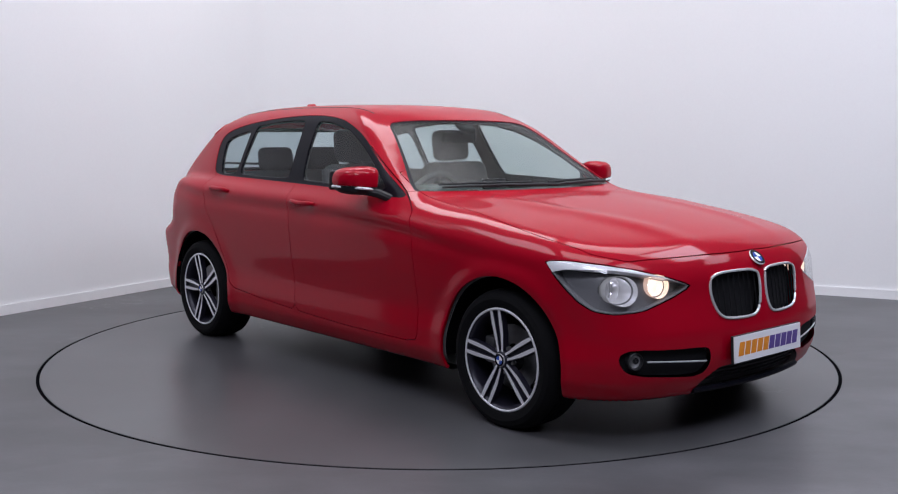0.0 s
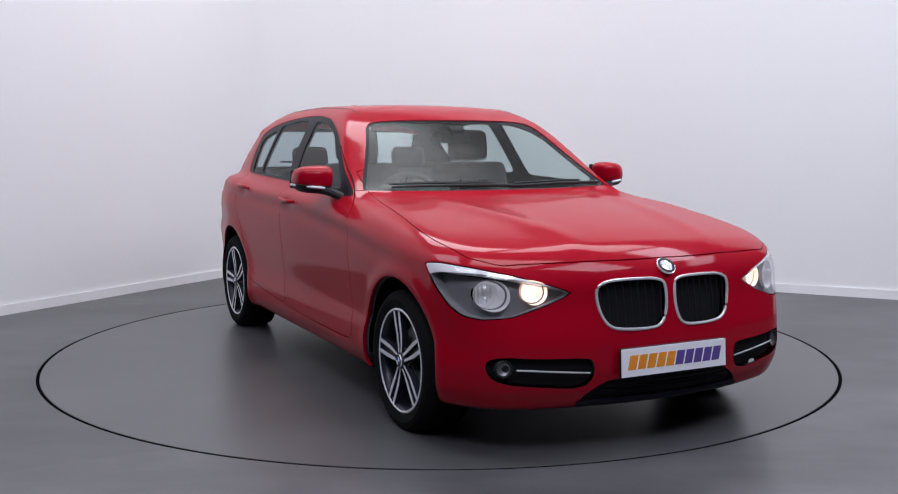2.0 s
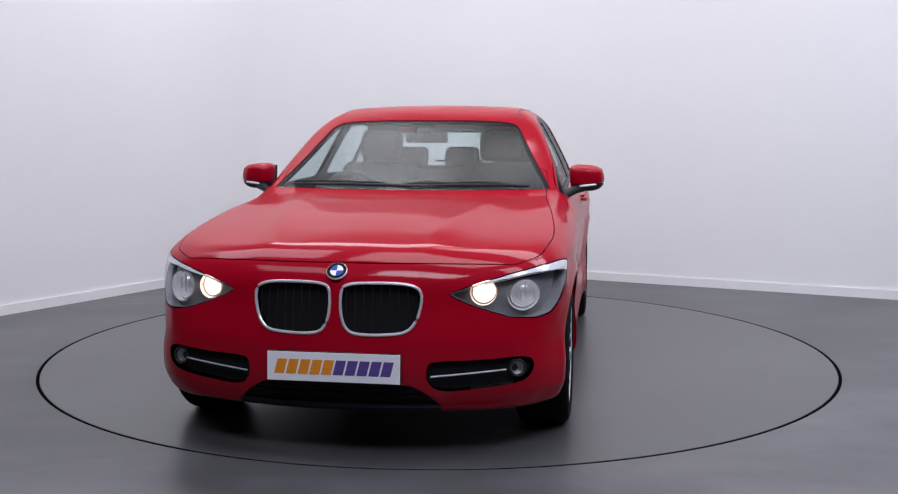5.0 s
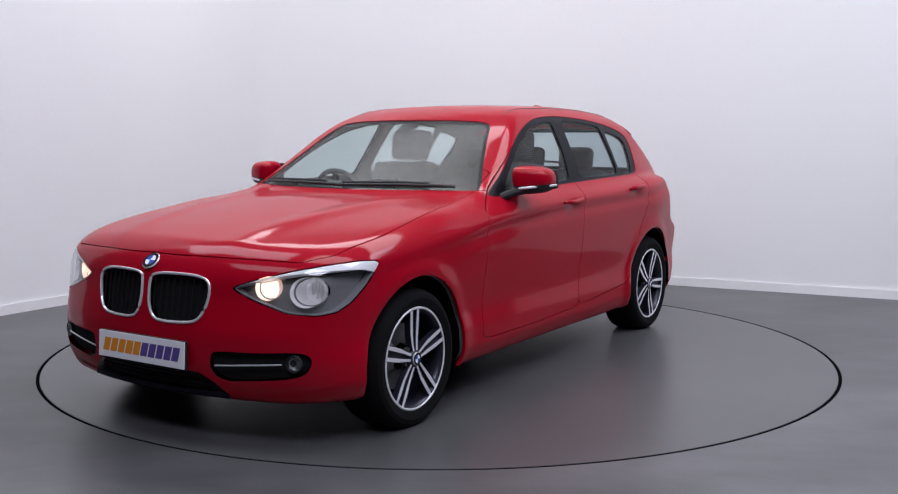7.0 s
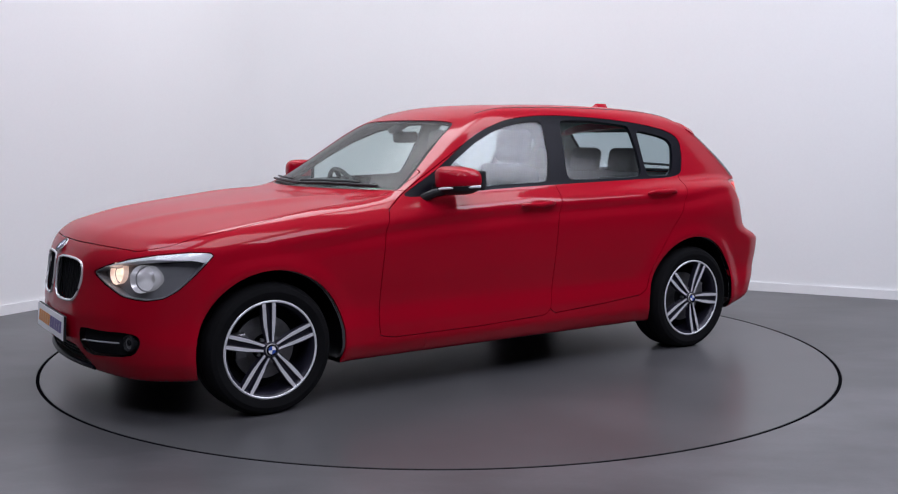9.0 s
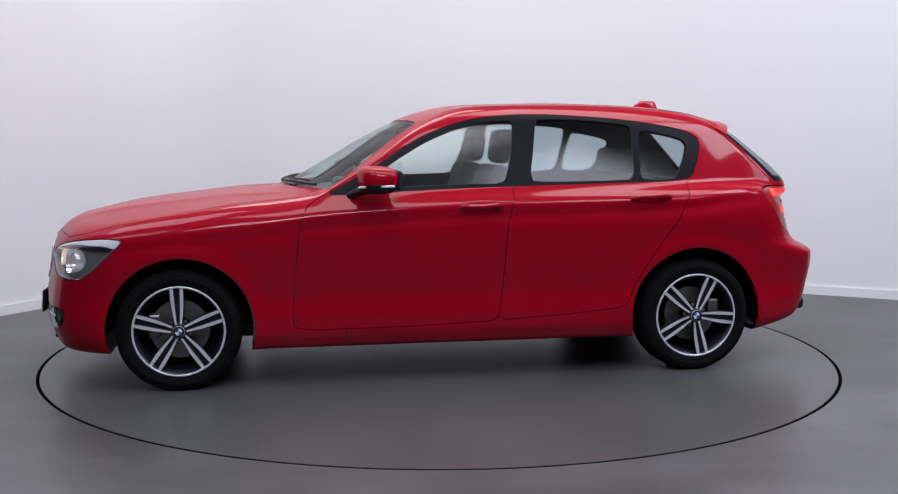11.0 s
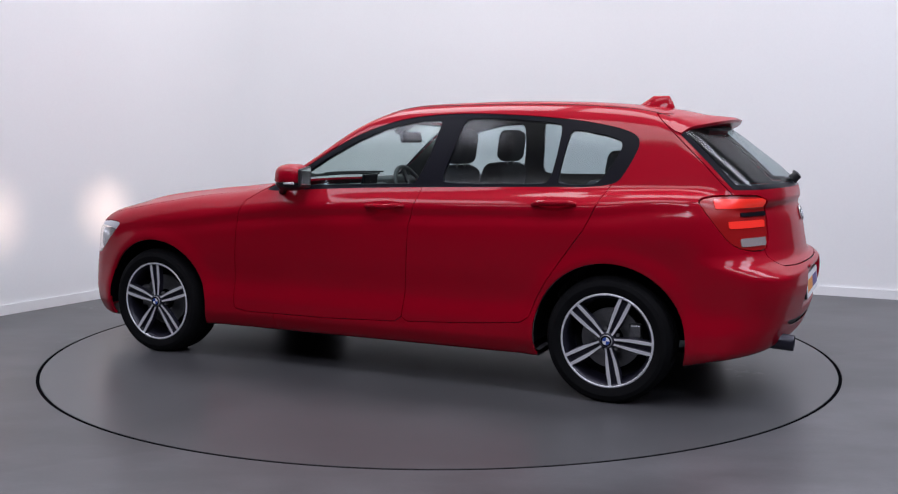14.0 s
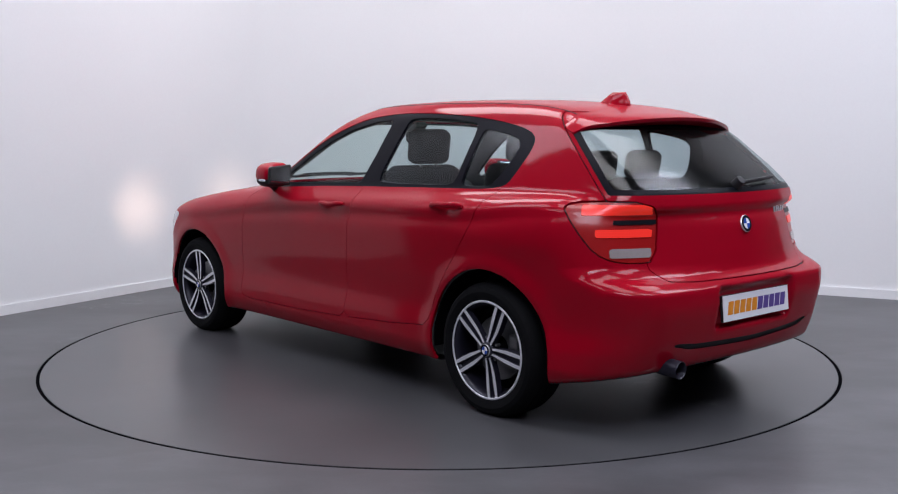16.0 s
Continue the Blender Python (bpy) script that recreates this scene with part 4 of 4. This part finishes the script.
# badges and plates
p, n = on_front(0, 0.733)
roundel(p + n * 0.001, (n + Vector((0, 0, 0.35))).normalized(), 0.041, car)
p, n = on_rear(0, 0.867)
roundel(p + n * 0.002, n, 0.039, car)


def plate(m, name, label):
    pl = part(name, prism(outline([(-0.26, -0.0555), (0.26, -0.0555), (0.26, 0.0555), (-0.26, 0.0555)]), 0.004, m, 0.0012), WHITE, car, label)
    part("plate_holder", box(0.525, 0.116, 0.012, m @ pose(0, 0, -0.0065), 0.003), BLACK, pl)
    # ten slanted bars stand for the dealer's lettering
    for k in range(10):
        x0 = -0.232 + k * 0.0462
        w, h = (0.0445, 0.028)
        sl = 0.014
        q = [(x0, -h), (x0 + w - 0.006, -h), (x0 + w - 0.006 + sl, h), (x0 + sl, h)]
        part("print_bar", prism(q, 0.0012, m @ pose(0, 0, 0.0038)), ORANGE if k < 5 else PURPLE, pl)
    return pl


nrm = Vector((1, 0, 0.06)).normalized()
plate(frame_at(Vector((2.192, 0, 0.375)), nrm), "front_plate", "white plate with orange and purple lettering bars")
nrm = Vector((-1, 0, 0.10)).normalized()
p, n = on_rear(0, 0.522)
plate(frame_at(p + n * 0.011, nrm), "rear_plate", "white plate with orange and purple lettering bars")
for k in range(5):
    p, n = on_rear(-0.33 - 0.034 * k, 0.915)
    part("badge_bar", box(0.024, 0.030, 0.004, frame_at(p + n * 0.002, n), 0.001), GREYPRINT, car)

# door mirrors
def superball(cx, cy, cz, rx, ry, rz, power=0.7, seg=32, rings=20):
    bm = bmesh.new()
    sg = lambda v: math.copysign(abs(v) ** power, v)
    rows = []
    for i in range(rings + 1):
        a = math.pi * (i / rings - 0.5)
        rows.append([bm.verts.new((cx + rx * sg(math.cos(a)) * sg(math.cos(b)), cy + ry * sg(math.cos(a)) * sg(math.sin(b)), cz + rz * sg(math.sin(a)))) for b in (2 * math.pi * k / seg for k in range(seg))])
    for a, b in zip(rows, rows[1:]):
        for k in range(seg):
            bm.faces.new((a[k], a[(k + 1) % seg], b[(k + 1) % seg], b[k]))
    bmesh.ops.remove_doubles(bm, verts=bm.verts[:], dist=1e-5)
    bmesh.ops.recalc_face_normals(bm, faces=bm.faces[:])
    return bm


def above(bm, z, keep_up):
    bmesh.ops.bisect_plane(bm, geom=bm.verts[:] + bm.edges[:] + bm.faces[:], plane_co=(0, 0, z), plane_no=(0, 0, 1), clear_inner=keep_up, clear_outer=not keep_up)
    return bm


def shape_mirror(bm, sgn):
    # narrow the cap outward and towards the front, lean the top inward
    for v in bm.verts:
        t = (abs(v.co.y) - 0.82) / 0.178
        v.co.z += 0.012 * (1 - t) if v.co.z > 1.03 else 0.012 * t
        v.co.x -= 0.05 * t * t
        v.co.y -= sgn * 0.10 * max(0, v.co.z - 1.03) * 1.2
    return bm


for sgn in (1, -1):
    cap = part("door_mirror", shape_mirror(above(superball(0.478, 0.906 * sgn, 1.034, 0.086, 0.090, 0.062, 0.62), 1.000, True), sgn), PAINT, car, "red door mirror on a black foot", True)
    part("mirror_base", shape_mirror(above(superball(0.478, 0.906 * sgn, 1.022, 0.083, 0.087, 0.064, 0.62), 0.999, False), sgn), BLACK, cap, "black lower shell", True)
    line = [(0.448 + 0.105 * math.cos(q) - 0.05 * max(0, math.sin(q)) ** 2, sgn * (0.900 + 0.094 * math.sin(q)), 0.996 + 0.010 * math.sin(q)) for q in (radians(-20 + 115 * k / 12) for k in range(13))]
    part("indicator", tube(line, 0.0065, 8), WHITE, cap, "bright indicator strip", True)
    part("mirror_rim", shape_mirror(box(0.020, 0.168, 0.104, pose(0.402, 0.906 * sgn, 1.028), 0.008), sgn), BLACK, cap, "black mirror rim")
    part("mirror_glass", shape_mirror(box(0.006, 0.146, 0.082, pose(0.391, 0.906 * sgn, 1.030), 0.002), sgn), MIRROR, cap, "mirror glass")
    a, n = on_flank(0.60, 0.955, sgn)
    part("mirror_foot", tube([a - n * 0.02, (0.555, 0.84 * sgn, 0.972), (0.520, 0.885 * sgn, 0.985)], 0.022, 10), BLACK, cap, "black mirror foot", True)

# door handles
for sgn in (1, -1):
    for x0, x1, zz in ((0.035, -0.185, 0.893), (-0.875, -1.095, 0.925)):
        line = []
        for k in range(11):
            t = k / 10
            p, n = on_flank(x0 + (x1 - x0) * t, zz + 0.006 * t, sgn)
            line.append(p + n * (0.004 + 0.026 * math.sin(math.pi * min(1, max(0, t))) ** 0.5))
        h = part("door_handle", tube(line, lambda t: 0.008 + 0.0065 * math.sin(math.pi * t) ** 0.5, 10), PAINT, car, "red pull handle", True)

# roof: spoiler and aerial fin
bm = bmesh.new()
rows = []
for k in range(33):
    yy = 0.600 * (k / 16 - 1)
    e = abs(yy) / 0.600
    p0, n0 = on_roof(-1.40 - 0.06 * e, yy * 0.975)
    xt = -1.692 + 0.48 * yy * yy
    zt = 1.345 - 0.14 * yy * yy - 0.02 * max(0, e - 0.9) / 0.1
    p1, n1 = on_roof(-1.52 + 0.06 * e * e, yy * 0.975)
    ring = [p0 + n0 * 0.002, p1 + n1 * (0.014 - 0.008 * e), Vector((xt + 0.03, yy, zt + 0.004)), Vector((xt, yy, zt - 0.008)), Vector((xt + 0.006, yy, zt - 0.022)), Vector((-1.635 + 0.44 * yy * yy, yy * 0.97, 1.305 - 0.12 * yy * yy)), Vector((-1.50 + 0.2 * yy * yy, yy * 0.94, 1.31 - 0.14 * yy * yy))]
    rows.append([bm.verts.new(v) for v in ring])
for a, b in zip(rows, rows[1:]):
    for k in range(7):
        bm.faces.new((a[k], a[(k + 1) % 7], b[(k + 1) % 7], b[k]))
bm.faces.new(rows[0])
bm.faces.new(rows[-1][::-1])
bmesh.ops.recalc_face_normals(bm, faces=bm.faces[:])
part("roof_spoiler", bm, PAINT, car, "red roof spoiler over the rear window", True, 40)
p, _ = on_roof(-1.25, 0)
bm = bmesh.new()
rows = []
for t in (0, 0.15, 0.35, 0.55, 0.75, 0.9, 1.0):
    z = p.z - 0.012 + 0.066 * t
    x0, x1 = -1.140 - 0.100 * t, -1.355 + 0.030 * t ** 1.5
    w = 0.032 * (1 - t) ** 0.6 + 0.004
    rows.append([bm.verts.new(((x0 + x1) / 2 + (x0 - x1) / 2 * math.cos(q), w * math.sin(q), z)) for q in (2 * math.pi * k / 16 for k in range(16))])
for a, b in zip(rows, rows[1:]):
    for k in range(16):
        bm.faces.new((a[k], a[(k + 1) % 16], b[(k + 1) % 16], b[k]))
bm.faces.new(rows[-1])
bmesh.ops.recalc_face_normals(bm, faces=bm.faces[:])
part("aerial_fin", bm, PAINT, car, "red shark-fin aerial", True, 60)

for sgn in (1, -1):
    line = []
    for k in range(25):
        xx = 0.08 - 1.52 * k / 24
        p, n = on_roof(xx, sgn * (0.512 - 0.03 * (xx + 0.5) ** 2))
        line.append(p - n * 0.0015)
    part("roof_seam", tube(line, 0.0042, 6), BLACK, car, "dark roof seam", True)

# wipers
for y0, y1, dz in ((0.62, 0.02, 0.0), (0.05, -0.60, 0.0)):
    line = []
    for k in range(10):
        t = k / 9
        yy = y0 + (y1 - y0) * t
        xx = 0.925 - 0.42 * yy * yy - 0.015 - 0.05 * t * (1 - t)
        p, n = on_roof(xx, yy)
        line.append(p + n * 0.014)
    w = part("wiper", tube(line, lambda t: 0.009 - 0.003 * t, 8), BLACK, car, "black windscreen wiper", True)
    part("wiper_blade", tube([v + Vector((-0.03, 0, 0.012)) for v in line[2:]], 0.006, 6), BLACK, w, "", True)
p0, n0 = on_rear(0.02, 1.035)
line = []
for k in range(8):
    t = k / 7
    p, n = on_rear(0.02 - 0.34 * t, 1.030 + 0.018 * t)
    line.append(p + n * (0.030 - 0.008 * t))
w = part("rear_wiper", tube(line, 0.008, 8), BLACK, car, "black rear wiper", True)
part("wiper_hub", lathe([(0.0, 0.045), (0.022, 0.040), (0.026, 0.0)], frame_at(p0, n0), 20), BLACK, w, "", True)

# exhaust
bm = lathe([(0.036, 0.0), (0.038, 0.004), (0.038, 0.16), (0.034, 0.16), (0.032, 0.004), (0.036, 0.0)], frame_at(Vector((-2.052, 0.515, 0.292)), Vector((1, 0, 0.05))), 32)
part("exhaust_tip", bm, ALLOY_DARK, car, "dark exhaust tip", True, 50)

# ---------------------------------------------------------------- cabin
def cushion(sx, sy, sz, m, r=0.05):
    return box(sx, sy, sz, m, min(r, 0.45 * min(sx, sy, sz)), 4)


for sgn in (1, -1):
    seat = part("front_seat", cushion(0.48, 0.50, 0.16, pose(0.10, 0.37 * sgn, 0.52, 0, -6, 0)), CLOTH, car, "dark grey cloth front seat", True, 50)
    part("backrest", cushion(0.14, 0.48, 0.60, pose(-0.185, 0.37 * sgn, 0.80, 0, -14, 0), 0.06), CLOTH, seat, "", True, 50)
    part("headrest", cushion(0.10, 0.26, 0.19, pose(-0.285, 0.37 * sgn, 1.195, 0, -8, 0), 0.05), CLOTH, seat, "dark headrest", True, 50)
    for d in (-0.05, 0.05):
        part("headrest_post", tube([(-0.275, 0.37 * sgn + d, 1.04), (-0.282, 0.37 * sgn + d, 1.15)], 0.006, 8), STEEL, seat, "", True)
bench = part("rear_bench", cushion(0.50, 1.24, 0.18, pose(-0.72, 0, 0.55, 0, -6, 0)), CLOTH, car, "dark grey cloth rear bench", True, 50)
part("backrest", cushion(0.16, 1.24, 0.52, pose(-1.05, 0, 0.78, 0, -18, 0), 0.06), CLOTH, bench, "", True, 50)
for yy in (0.36, 0, -0.36):
    part("headrest", cushion(0.09, 0.24, 0.15, pose(-1.16, yy, 1.105, 0, -10, 0), 0.045), CLOTH, bench, "dark headrest", True, 50)
part("parcel_shelf", box(0.48, 1.20, 0.03, pose(-1.50, 0, 0.965), 0.01), CLOTH, car, "dark parcel shelf")
dash = part("dashboard", cushion(0.44, 1.36, 0.22, pose(0.66, 0, 0.845, 0, 4, 0), 0.07), DASH, car, "black dashboard", True, 50)
part("instrument_hood", cushion(0.16, 0.36, 0.07, pose(0.52, -0.37, 0.965), 0.03), DASH, dash, "", True, 50)
part("screen_display", box(0.02, 0.17, 0.075, pose(0.50, 0, 0.985, 0, -10, 0), 0.006), BLACK_GLOSS, dash)
part("cabin_floor", box(2.2, 1.3, 0.03, pose(-0.4, 0, 0.32)), LINER, car)
part("bulkhead", box(0.03, 1.36, 0.62, pose(0.86, 0, 0.62)), LINER, car)
sm = pose(0.40, -0.37, 0.895, 0, -66, 0)
ring = [(sm @ Vector((0.175 * math.cos(q), 0.175 * math.sin(q), 0))) for q in (2 * math.pi * k / 40 for k in range(40))]
sw = part("steering_wheel", tube(ring, 0.015, 10, True), DASH, car, "black steering wheel", True)
part("wheel_boss", lathe([(0, 0.02), (0.06, 0.015), (0.07, -0.03)], sm @ pose(0, 0, 0), 28), BLACK, sw, "", True)
for a in (0, 180, 270):
    part("wheel_spoke", box(0.12, 0.035, 0.02, sm @ pose(0, 0, 0, 0, 0, a + 90) @ pose(0.11, 0, 0), 0.006), BLACK, sw)
im = part("interior_mirror", cushion(0.035, 0.24, 0.065, pose(0.215, 0, 1.245, 0, 10, 0), 0.015), BLACK, car, "black rear-view mirror", True, 50)
part("mirror_stalk", tube([(0.235, 0, 1.26), (0.262, 0, 1.30)], 0.012, 8), BLACK, im, "", True)
part("sensor_cover", cushion(0.10, 0.09, 0.035, pose(0.262, 0, 1.300, 0, 30, 0), 0.012), BLACK, im, "", True)


# ---------------------------------------------------------------- what moves
def motions():
    turns = [(0.0, -49.17), (0.5, -50.50), (1.0, -53.45), (1.5, -57.90), (2.0, -63.75), (2.5, -69.7), (3.0, -75.74), (4.0, -87.69), (5.0, -99.6), (6.0, -111.45),
             (7.5, -129.15), (8.5, -140.95), (9.5, -152.7), (10.5, -164.4), (12.0, -182.02), (13.0, -193.73), (14.0, -205.45), (15.0, -217.17), (16.0, -228.95)]
    rows = []
    for k, (t, a) in enumerate(turns):
        rows.append((t, pose(0, 0, 0, 0, 0, a)))
    walk(turntable, rows)
    walk(car, [(t, m @ pose(0, -0.042, 0)) for t, m in rows])


motions()
